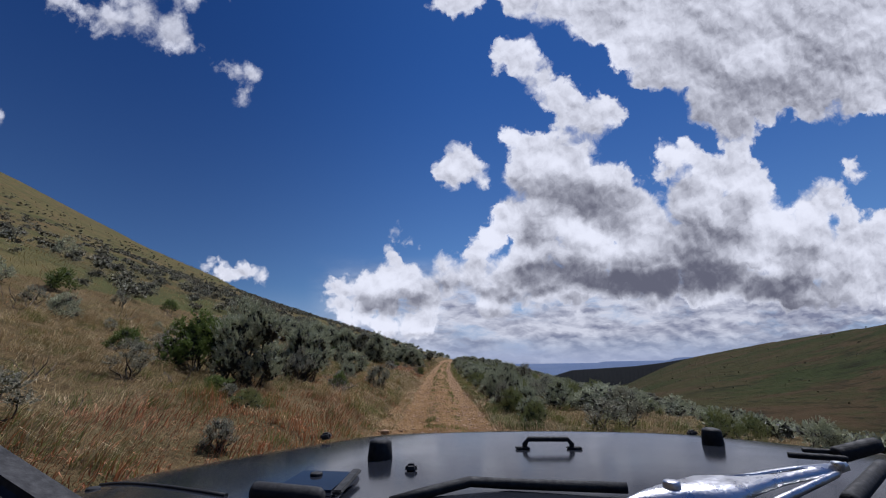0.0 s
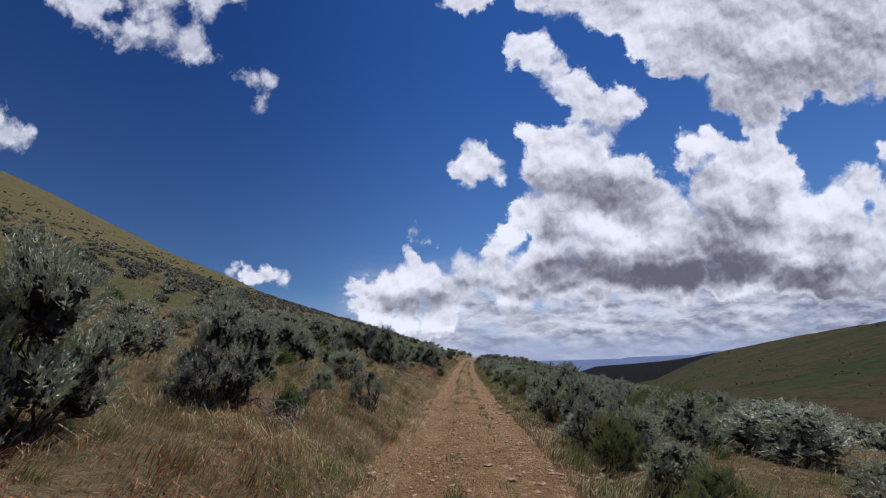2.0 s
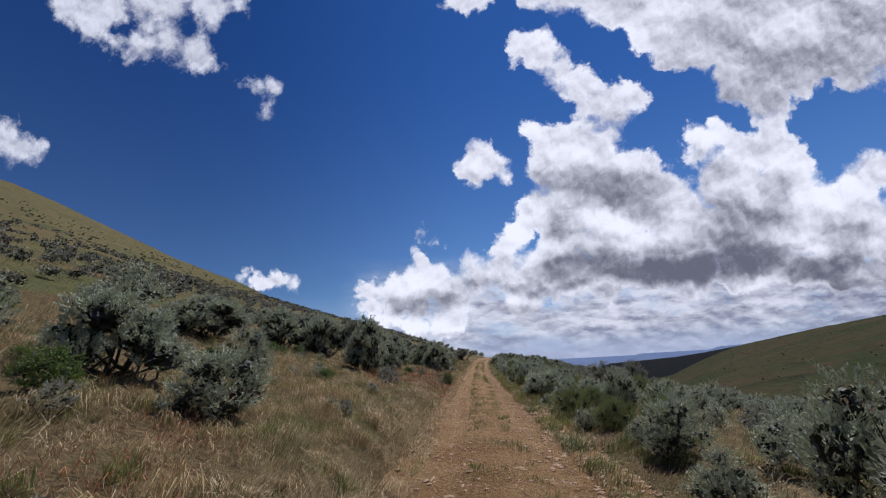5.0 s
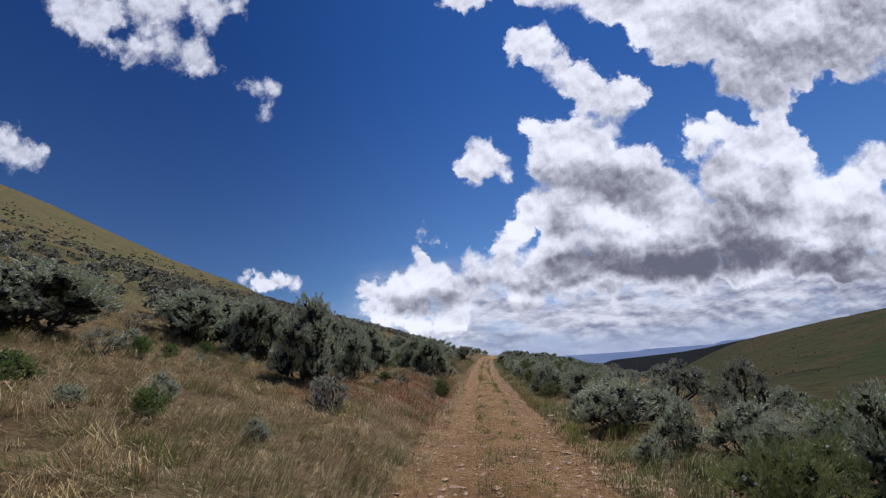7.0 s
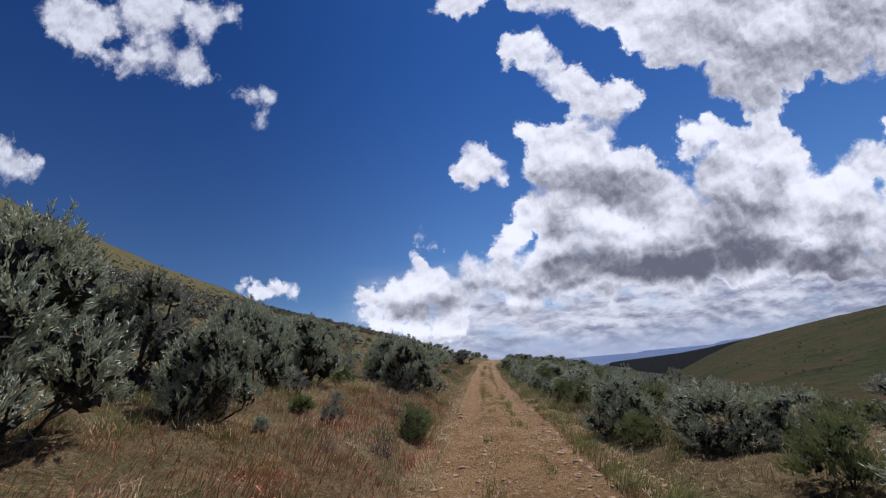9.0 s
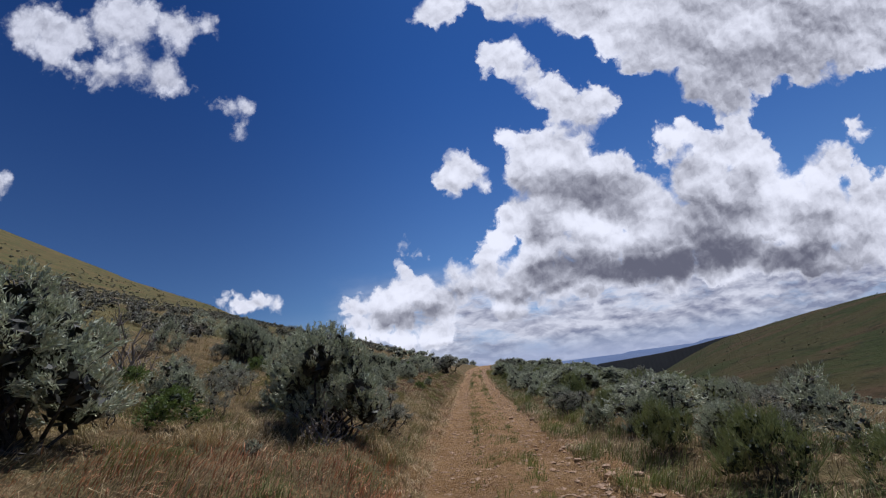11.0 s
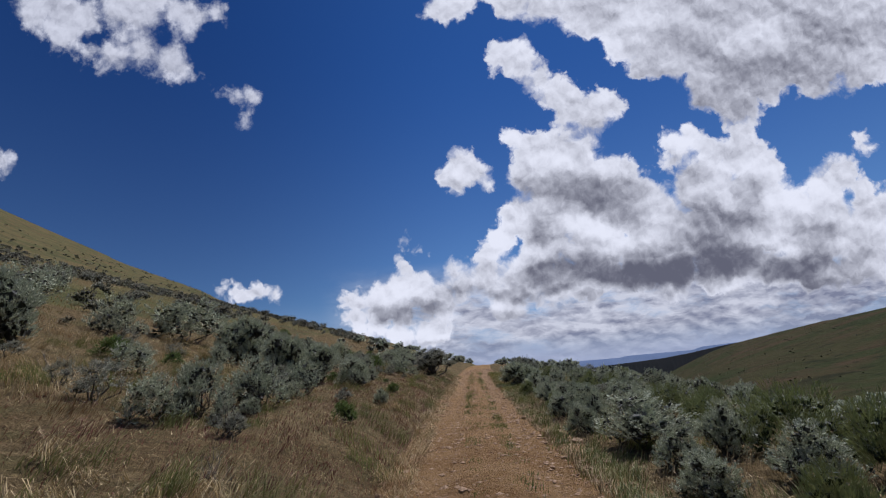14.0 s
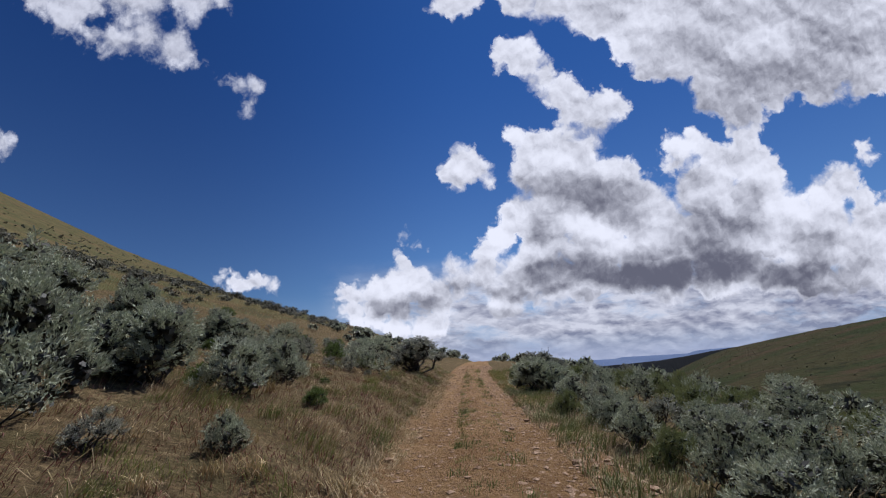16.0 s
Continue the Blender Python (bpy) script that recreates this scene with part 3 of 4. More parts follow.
range_of_hills("far_mesa", MESA, 3900, 4500, [-30, 5, 13, 19.6, 20.4, 27.4, 28.4, 31.5, 40], [-0.85, -0.85, -0.75, -0.62, -0.45, -0.3, 0.02, 0.2, 0.2], -160, "flat-topped mesa on the far horizon, coloured blue for haze", 5)

# ---- shrubs ----
# kind, x, y, width, height
BUSHES_START = [
    ("dead", -3.0, 12.4, 1.1, 0.55), ("green", -4.3, 8.3, 0.6, 0.4), ("olive", -3.3, 7.4, 0.5, 0.35), ("dark", -3.7, 30.2, 0.95, 0.75), ("dead", -2.6, 39.0, 0.7, 0.4), ("olive", -2.1, 39.5, 0.5, 0.35), ("sage", -9.4, 31.6, 0.8, 0.7), ("dead", -5.8, 60.3, 0.5, 0.8), ("green", -6.2, 52.4, 0.9, 0.75),
    ("dead", -4.7, 48.6, 0.8, 0.5),
    ("sage", -4.35, 9.69, 1.09, 2.01), ("green", -5.71, 10.01, 1.32, 1.67), ("dark", -4.12, 12.32, 0.77, 1.07), ("sage", 4.70, 12.90, 1.50, 0.85),
    ("green", -3.15, 13.33, 0.51, 0.65), ("sage", -4.34, 13.40, 1.37, 1.91), ("sage", 3.48, 13.50, 1.01, 0.96), ("sage", 4.65, 13.55, 1.45, 0.86),
    ("sage", -7.47, 14.90, 1.42, 1.52), ("dark", -2.32, 15.50, 0.82, 0.94), ("sage", 6.79, 15.57, 1.09, 0.90), ("sage", 2.38, 15.83, 0.67, 1.14),
    ("sage", -3.56, 16.31, 0.52, 0.79), ("sage", 1.80, 16.44, 0.91, 1.06), ("sage", 6.12, 17.00, 0.85, 0.94), ("sage", 2.66, 17.78, 1.00, 1.34),
    ("sage", 7.98, 18.03, 1.19, 0.89),
]
BUSHES_CLIMB = [
    ("sage", 11.29, 18.78, 1.22, 0.82), ("sage", 10.00, 19.06, 1.44, 0.98), ("sage", 8.62, 20.17, 0.75, 0.99), ("sage", -4.25, 20.36, 1.27, 1.16),
    ("sage", 12.03, 20.99, 0.91, 0.80), ("sage", -6.61, 21.09, 1.87, 1.90), ("sage", -10.72, 22.05, 1.39, 1.42), ("dead", 8.46, 23.20, 0.98, 0.79),
    ("sage", -5.38, 23.26, 1.01, 1.40), ("dark", 11.15, 24.68, 1.79, 0.90), ("olive", 1.84, 25.25, 0.87, 0.74), ("sage", 3.26, 25.68, 0.79, 1.21),
    ("sage", 7.71, 29.39, 1.08, 0.87), ("dead", -3.47, 29.53, 0.76, 0.79), ("sage", 1.95, 29.85, 1.46, 1.02), ("sage", -14.28, 30.27, 2.20, 2.31),
    ("sage", -11.28, 30.59, 2.88, 1.89),
]
BUSHES_MIDWAY = [
    ("sage", -29.82, 31.78, 1.41, 1.85), ("sage", 2.51, 32.09, 1.11, 0.94), ("sage", -5.10, 32.57, 1.49, 2.42), ("dark", 6.18, 33.14, 1.16, 1.47),
    ("sage", -13.86, 34.61, 2.01, 1.63), ("dark", 5.38, 35.17, 1.59, 1.31), ("sage", -4.77, 35.26, 1.25, 1.85), ("sage", 3.63, 35.50, 0.97, 0.99),
    ("sage", 2.69, 35.64, 1.25, 1.13), ("dead", -2.20, 35.71, 0.44, 0.52), ("sage", -8.29, 35.81, 2.28, 2.60), ("sage", -10.71, 36.06, 2.86, 2.52),
    ("dark", -6.82, 36.46, 1.21, 2.25), ("sage", 1.85, 37.26, 1.16, 1.16), ("olive", -1.95, 37.51, 0.66, 0.76), ("sage", -6.07, 38.84, 1.69, 2.60),
    ("sage", -5.55, 40.83, 1.96, 2.02),
]
BUSHES_BEND = [
    ("dead", -3.08, 43.60, 0.99, 0.89), ("sage", -4.3, 46.2, 1.8, 2.0), ("sage", -3.15, 44.5, 1.8, 2.1), ("dark", -2.35, 45.6, 1.0, 0.85), ("sage", 2.30, 44.25, 0.65, 0.82), ("sage", -6.27, 44.63, 1.01, 1.09),
    ("sage", 2.90, 44.90, 1.60, 1.00), ("sage", -3.42, 46.75, 0.85, 0.89), 
    ("sage", 3.15, 47.67, 1.26, 0.64), ("dead", -9.90, 47.93, 1.48, 2.29), ("sage", 2.75, 50.90, 1.74, 1.07), ("green", -6.34, 51.70, 0.73, 0.74),
    ("sage", 8.70, 52.90, 0.90, 0.58), ("sage", -12.43, 53.06, 1.02, 1.59), ("sage", 5.40, 55.15, 1.77, 0.91), ("sage", -10.46, 55.55, 1.82, 2.58),
    ("sage", -4.85, 55.62, 0.57, 1.09),
]
BUSHES_SHADE = [
    ("sage", 2.24, 55.93, 1.40, 0.88), ("sage", 3.78, 56.13, 0.83, 0.59), ("sage", 2.71, 56.95, 0.70, 0.83), ("sage", -4.64, 57.18, 1.12, 1.05),
    ("sage", -10.95, 57.47, 1.39, 2.16), ("sage", 5.80, 57.57, 1.08, 0.62), ("dark", 4.77, 59.15, 0.73, 0.62), ("sage", 3.36, 60.04, 0.94, 0.81),
    ("sage", -5.66, 60.97, 1.39, 1.88), ("sage", -5.49, 62.94, 1.73, 1.52), ("sage", 4.70, 63.00, 1.10, 0.90), ("sage", -12.56, 63.11, 1.59, 1.75),
    ("sage", -4.30, 63.50, 1.18, 1.14), ("dark", 4.07, 63.61, 0.84, 0.52), ("sage", -17.13, 63.90, 2.10, 1.30), ("sage", -8.66, 64.22, 1.90, 1.89),
    ("sage", -4.48, 65.74, 1.19, 1.19),
]
BUSHES_END = [
    ("sage", -12.23, 66.41, 2.85, 2.28), ("sage", -9.36, 67.60, 1.60, 1.79), ("sage", 2.55, 67.65, 1.03, 0.78), ("sage", -21.48, 69.32, 1.63, 1.60),
    ("sage", -8.23, 70.17, 1.71, 1.39), ("sage", 2.45, 71.22, 2.11, 1.38), ("sage", -3.81, 72.30, 1.49, 1.30), ("dark", 2.75, 73.20, 1.75, 1.45),
    ("sage", -7.98, 74.99, 1.52, 1.30), ("dark", -2.50, 77.05, 2.75, 1.72), ("dark", -3.00, 79.50, 1.90, 1.50), ("sage", -5.53, 81.77, 2.86, 1.58),
]


def unit(v):
    return v / np.maximum(1e-9, np.linalg.norm(v, axis=-1, keepdims=True))


def tube(points, radii, sides=5):
    """A tapered stem along points: corners and four-sided faces."""
    points, verts, faces = np.asarray(points, float), [], []
    for i, p in enumerate(points):
        along = unit(points[min(i + 1, len(points) - 1)] - points[max(i - 1, 0)])
        a = unit(np.cross(along, (0.3, 0.9, 0.2)))
        b = np.cross(along, a)
        for k in range(sides):
            t = 2 * math.pi * k / sides
            verts.append(p + radii[i] * (math.cos(t) * a + math.sin(t) * b))
    for i in range(len(points) - 1):
        for k in range(sides):
            faces.append((i * sides + k, i * sides + (k + 1) % sides, (i + 1) * sides + (k + 1) % sides, (i + 1) * sides + k))
    return verts, faces


def stems_mesh(rng, ends, thick, twigs):
    """Crooked stems from one foot to the given ends, each with bare twigs."""
    verts, faces = [], []

    def add(points, radii, sides=5):
        v, f = tube(points, radii, sides)
        base = len(verts)
        verts.extend(v)
        faces.extend([tuple(base + i for i in q) for q in f])

    for e in ends:
        foot = np.array([rng.normal(0, 0.04), rng.normal(0, 0.04), -0.06])
        pts = [foot + (e - foot) * s + np.array([rng.normal(0, 0.045), rng.normal(0, 0.045), -0.1 * math.sin(math.pi * s)]) * (0 < s < 1) for s in np.linspace(0, 1, 6)]
        add(pts, thick * np.array([1.0, 0.85, 0.66, 0.5, 0.36, 0.18]))
        for _ in range(twigs):
            k = rng.integers(1, 6)
            tip = pts[k] + unit(rng.normal(0, 1, 3) + (e - foot) * 1.5 + (0, 0, 0.5)) * rng.uniform(0.1, 0.26)
            bend = (pts[k] + tip) / 2 + rng.normal(0, 0.02, 3)
            add([pts[k], bend, tip], thick * np.array([0.32, 0.22, 0.08]), 4)
    return verts, faces


def leaf_faces(foot, axis, length, width, rng):
    """Narrow three-cornered leaves, each at its foot and along its axis: corners."""
    across = unit(np.cross(axis, rng.normal(0, 1, axis.shape)))
    middle = foot + axis * (length * 0.45)[:, None]
    tip = foot + axis * length[:, None]
    return np.stack([foot, middle + across * width[:, None], tip, middle - across * width[:, None]], 1)


def crown_mesh(rng, boughs, radii, heads, leaves, length, width, upward, loose):
    """Tufts of narrow leaves over rounded boughs, and inner leaves that carry painted shade: corners, faces and which
    faces lie inside.
    """
    pick = rng.choice(len(boughs), heads, p=radii ** 2 / np.sum(radii ** 2))
    out = rng.normal(0, 1, (heads, 3))
    out[:, 2] = np.abs(out[:, 2]) * 1.2 - 0.42
    out = unit(out)
    head = boughs[pick] + out * (radii[pick] * rng.uniform(0.72, 1.06, heads))[:, None]
    head[:, 2] = np.maximum(head[:, 2], 0.04)
    aim = unit(out + np.array([0, 0, upward]) + rng.normal(0, 0.2, (heads, 3)))
    total = heads * leaves
    which = np.repeat(np.arange(heads), leaves)
    tuft = rng.uniform(0.7, 1.3, heads)[which]
    axis = unit(aim[which] + rng.normal(0, loose, (total, 3)))
    foot = head[which] + aim[which] * (length * 1.5 * rng.uniform(-0.9, 1.0, total) * tuft)[:, None] + rng.normal(0, length * 0.22, (total, 3))
    outer = leaf_faces(foot, axis, length * tuft * rng.uniform(0.7, 1.25, total), width * rng.uniform(0.7, 1.35, total), rng)
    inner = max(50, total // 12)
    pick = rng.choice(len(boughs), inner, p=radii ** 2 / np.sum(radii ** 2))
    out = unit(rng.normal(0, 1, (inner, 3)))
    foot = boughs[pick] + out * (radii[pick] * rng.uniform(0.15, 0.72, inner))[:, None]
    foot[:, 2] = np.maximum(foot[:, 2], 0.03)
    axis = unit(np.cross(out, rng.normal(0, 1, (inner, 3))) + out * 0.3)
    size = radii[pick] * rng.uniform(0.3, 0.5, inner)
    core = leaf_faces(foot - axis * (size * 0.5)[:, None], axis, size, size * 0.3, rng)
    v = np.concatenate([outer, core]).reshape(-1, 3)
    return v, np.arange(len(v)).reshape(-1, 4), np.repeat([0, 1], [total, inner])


def shrub(kind, seed, fine):
    """A shrub one metre wide and one high, with stems and, unless dead, a crown. fine: 0 for far off to 3 for close and large."""
    rng = np.random.default_rng(seed)
    name = {"sage": "sagebrush", "dark": "sagebrush", "green": "green_shrub", "olive": "rabbitbrush", "dead": "dead_shrub"}[kind]
    thing = new(name)
    number = {"sage": 15, "dark": 10, "green": 14, "olive": 12, "dead": 11}[kind]
    turn_by = np.arange(number) * 2.4 + rng.uniform(-0.5, 0.5, number)
    lift = np.arcsin(np.clip((np.arange(number) + rng.uniform(0, 1, number)) / number, 0, 1) ** 1.1)
    away = np.cos(lift) * rng.uniform(0.22, 0.36, number)
    rise = (0.13 if kind != "dark" else 0.27) + np.sin(lift) * rng.uniform(0.42, 0.66, number)
    boughs = np.stack([away * np.cos(turn_by), away * np.sin(turn_by), rise], -1)
    radii = rng.uniform(0.12, 0.2, number) * (0.8 if kind == "dark" else 1.0)
    ends = boughs if kind != "dead" else boughs * (1.3, 1.3, 1.2)
    thick = {"sage": 0.02, "dark": 0.03, "green": 0.014, "olive": 0.01, "dead": 0.02}[kind]
    twigs = {"sage": 3, "dark": 8, "green": 3, "olive": 2, "dead": 11}[kind] if fine > 1 else 1
    v, f = stems_mesh(rng, ends[: 15 if fine > 1 else 6], thick, twigs)
    mesh_object("trunk", v, f, DEAD if kind == "dead" else WOOD, thing)
    if kind != "dead":
        leaf, core = {"sage": (SAGE, SAGE_CORE_SHADE), "dark": (DUSKY, SAGE_CORE_SHADE), "green": (LEAFY, GREEN_CORE_SHADE), "olive": (OLIVE, GREEN_CORE_SHADE)}[kind]
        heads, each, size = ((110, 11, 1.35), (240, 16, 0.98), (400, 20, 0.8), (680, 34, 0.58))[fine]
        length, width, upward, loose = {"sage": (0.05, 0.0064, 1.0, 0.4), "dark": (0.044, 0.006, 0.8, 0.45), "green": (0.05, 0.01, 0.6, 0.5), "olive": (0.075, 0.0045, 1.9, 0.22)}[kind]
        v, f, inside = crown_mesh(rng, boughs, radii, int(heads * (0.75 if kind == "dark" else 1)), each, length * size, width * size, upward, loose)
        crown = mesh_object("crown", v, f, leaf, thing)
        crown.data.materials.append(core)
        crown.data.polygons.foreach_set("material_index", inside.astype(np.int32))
    label = {
        "sage": "bushy grey-green sagebrush with dark stems in dry grass",
        "dark": "half-bare dusky sagebrush with twisted dark branches in dry grass",
        "green": "bright green leafy shrub in dry grass",
        "olive": "low olive-green rabbitbrush with fine upright stems",
        "dead": "dead grey shrub of bare crooked twigs in dry grass",
    }[kind]
    return tagged(thing, label, "shrub", {"dead": "dead shrubs beside the track", "olive": "rabbitbrush beside the track"}.get(kind, "sagebrush along the track"))


def rooted(x, y, wide, high, spin):
    z = float(height(x, y)) - 0.03
    return Matrix.Translation((x, y, z)) @ Matrix.Rotation(spin, 4, "Z") @ Matrix.Diagonal((wide, wide, high, 1))


plant_rng = np.random.default_rng(11)
RICH = {"sage": [1, 2, 3, 4, 5], "dark": [21, 22, 23], "green": [31], "olive": [41, 42], "dead": [51, 52]}
first = {}


def plant(kind, x, y, wide, high, fine):
    """Plants one shrub: the first of its pattern is built, the rest are copies. fine: 3 large and 2 small close to the track, 1 further off, 0 far."""
    pattern = int(plant_rng.choice(RICH[kind]))
    seed = pattern + 100 * fine
    m = rooted(x, y, wide, high, plant_rng.uniform(0, 6.28))
    if seed in first:
        s = first[seed].scale
        return copy_thing(first[seed], m @ Matrix.Diagonal((1 / s.x, 1 / s.y, 1 / s.z, 1)))
    first[seed] = shrub(kind, seed, fine)
    bpy.context.view_layer.update()
    first[seed].matrix_basis = m
    return first[seed]


taken = []
for kind, bx, by, wide, high in BUSHES_START + BUSHES_CLIMB + BUSHES_MIDWAY + BUSHES_BEND + BUSHES_SHADE + BUSHES_END:
    plant(kind, bx, by, max(wide * 1.25, 0.6, min(high, 2.4) * 0.95), max(high * 1.04, 0.4), 0 if by > 82 or abs(bx) > 15 else 3 if max(wide, high) > 1.7 and abs(bx) < 12 else 1 if abs(bx) > 9 or by > 72 else 2)
    taken.append((bx, by, wide))


def free(x, y, gap):
    return all((x - a) ** 2 + (y - b) ** 2 > (gap + c * 0.5) ** 2 for a, b, c in taken)


def sow(count, d_range, y_range, size, fine):
    """Fills a stretch beside the track with more shrubs where there is room."""
    for _ in range(count):
        d, y = plant_rng.uniform(*d_range), plant_rng.uniform(*y_range)
        x, wide = float(road_x(y)) + d, plant_rng.uniform(*size)
        if free(x, y, wide * 0.22):
            kind = plant_rng.choice(["sage", "sage", "sage", "dark", "olive", "olive"] if d_range[0] > 0 else ["sage", "sage", "dark", "dark", "dead", "green"])
            plant(str(kind), x, y, wide, wide * plant_rng.uniform(0.68, 0.98), fine)
            taken.append((x, y, wide))


sow(170, (1.85, 3.2), (9, 84), (0.6, 1.1), 2)
sow(120, (2.6, 5.5), (9, 84), (0.7, 1.2), 1)
sow(110, (4, 9), (9, 84), (0.7, 1.3), 1)
sow(60, (-9, -4.5), (4, 46), (0.4, 1.0), 1)
sow(110, (-10, -4.2), (46, 84), (0.5, 1.3), 1)
sow(90, (-15, -9), (5, 84), (0.5, 1.3), 1)
sow(36, (-4.2, -2.6), (4, 80), (0.3, 0.6), 2)


def scrub(name, label, count, xs, ys, size, leaf, each, mat, seed, core):
    """Far brush on the slopes, too much to count: small heaps of leaves in one mesh."""
    rng = np.random.default_rng(seed)
    x, y = rng.uniform(*xs, count), rng.uniform(*ys, count)
    keep = np.sin(x * 0.11 + 1) * np.sin(y * 0.09) + 0.6 * np.sin(x * 0.31 - y * 0.23) + rng.uniform(-1, 1, count) > -0.2
    near = np.array([[a, b, c] for a, b, c in taken if ys[0] - 3 < b < ys[1] + 3])
    keep &= np.all((x[:, None] - near[:, 0]) ** 2 + (y[:, None] - near[:, 1]) ** 2 > (0.4 + near[:, 2] * 0.5) ** 2, 1)
    keep &= np.abs(x - road_x(y)) > 2.6
    x, y = x[keep], y[keep]
    s = rng.uniform(*size, len(x))
    z = height(x, y)
    n = len(x) * each
    foot = np.repeat(np.stack([x, y, z], -1), each, 0)
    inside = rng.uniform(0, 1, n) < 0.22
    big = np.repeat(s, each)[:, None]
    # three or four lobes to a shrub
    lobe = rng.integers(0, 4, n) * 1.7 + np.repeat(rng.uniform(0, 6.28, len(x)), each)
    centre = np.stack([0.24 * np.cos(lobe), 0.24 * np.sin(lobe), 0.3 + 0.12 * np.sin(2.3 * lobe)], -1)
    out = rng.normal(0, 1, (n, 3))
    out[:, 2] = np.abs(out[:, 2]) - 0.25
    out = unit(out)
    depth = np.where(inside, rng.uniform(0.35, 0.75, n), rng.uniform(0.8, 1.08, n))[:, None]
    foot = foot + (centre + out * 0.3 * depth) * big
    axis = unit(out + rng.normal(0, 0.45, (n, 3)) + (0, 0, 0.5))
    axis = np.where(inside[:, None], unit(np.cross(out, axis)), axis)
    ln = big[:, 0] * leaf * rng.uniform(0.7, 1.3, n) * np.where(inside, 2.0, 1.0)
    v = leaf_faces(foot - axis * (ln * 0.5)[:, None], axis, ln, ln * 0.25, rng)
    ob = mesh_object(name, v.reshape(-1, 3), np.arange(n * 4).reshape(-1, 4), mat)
    # core carries the painted inner shade, save on the farthest brush
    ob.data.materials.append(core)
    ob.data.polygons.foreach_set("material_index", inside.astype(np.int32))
    return tagged(ob, label, "shrubs", kind="stuff")


scrub("bank_sage", "sagebrush scattered up the hillside above the track", 720, (-36, -13), (4, 125), (0.4, 1.4), 0.1, 280, HILL_SAGE, 75, SAGE_CORE_SHADE)
scrub("shelf_sage", "sagebrush crowding the slope below the track", 900, (7, 26), (8, 125), (0.6, 1.2), 0.12, 190, SAGE, 76, SAGE_CORE_SHADE)
scrub("track_end_sage", "sagebrush lining the far end of the track", 200, (-14, 20), (84, 170), (0.9, 2.0), 0.2, 130, SAGE, 77, SAGE_CORE_SHADE)
scrub("hillside_brush", "grey-green sagebrush over the steep hillside", 4200, (-105, -30), (5, 240), (0.4, 1.3), 0.2, 46, HILL_SAGE, 71, SAGE_CORE_SHADE)
scrub("upper_brush", "small dark brush dotted over the upper hillside", 1500, (-260, -52), (10, 400), (0.4, 1.3), 0.45, 20, SLOPE_BRUSH, 72, SLOPE_BRUSH)
scrub("lower_brush", "dense grey-green brush falling away below the track", 2000, (24, 80), (10, 170), (0.6, 1.3), 0.24, 50, SAGE, 73, SAGE_CORE_SHADE)
scrub("valley_brush", "dark brush dotted over the opposite hill", 1300, (140, 620), (80, 800), (0.4, 1.5), 0.5, 16, FAR_SCRUB, 74, FAR_SCRUB)

# ---- grasses ----
def patch_noise(x, y, a, b):
    return np.sin(a * x + 1.3 * y * b) * np.sin(1.1 * b * y - 0.7 * a * x + 2) + 0.5 * np.sin(2.3 * a * x + 1.9 * b * y + 1)


def grass(name, label, x, y, length, width, bend, wind, spread_by, mat, seed, aim=0.0):
    """Blades in one mesh, bowed by the wind: each a strip that narrows to a point."""
    rng = np.random.default_rng(seed)
    n = len(x)
    ln = (rng.uniform(*length, n) * (0.8 + 0.35 * patch_noise(x, y, 1.9, 1.7)))[:, None]
    foot = np.stack([x, y, height(x, y) - 0.02], -1)
    head = wind + 1.2 * patch_noise(x, y, 0.55, 0.6) + rng.normal(0, spread_by * 0.7, n) + aim
    lean = np.stack([np.cos(head), np.sin(head), 0 * head], -1)
    b = (rng.uniform(*bend, n))[:, None]
    upright = np.array([0, 0, 1.0])
    mid = foot + ln * 0.5 * (upright * np.cos(b * 0.45) + lean * np.sin(b * 0.45))
    tip = mid + ln * 0.5 * (upright * np.cos(b * 1.25) + lean * np.sin(b * 1.25))
    yaw = head + math.pi / 2 + rng.normal(0, 0.7, n)
    across = np.stack([np.cos(yaw), np.sin(yaw), 0 * yaw], -1) * (width * rng.uniform(0.6, 1.4, n))[:, None]
    v = np.stack([foot - across, foot + across, mid + across * 0.8, mid - across * 0.8, tip], 1)
    k = np.arange(n)[:, None] * 5
    faces = np.concatenate([k + (0, 1, 2), k + (0, 2, 3), k + (3, 2, 4)])
    return tagged(mesh_object(name, v.reshape(-1, 3), faces, mat), label, "grass", kind="stuff")


def scatter(rng, n, d_range, y_range, power=1.0):
    """Places beside the track, denser towards it as power grows."""
    d = d_range[0] + (d_range[1] - d_range[0]) * rng.uniform(0, 1, n) ** power
    y = rng.uniform(*y_range, n)
    return road_x(y) + d, y


def tufts(rng, count, d_range, y_range, per, radius, power=1.0):
    x, y = scatter(rng, count, d_range, y_range, power)
    r = np.repeat(rng.uniform(0.5, 1.3, count) * radius, per)
    a, q = rng.uniform(0, 2 * math.pi, count * per), np.sqrt(rng.uniform(0, 1, count * per))
    return np.repeat(x, per) + r * q * np.cos(a), np.repeat(y, per) + r * q * np.sin(a)


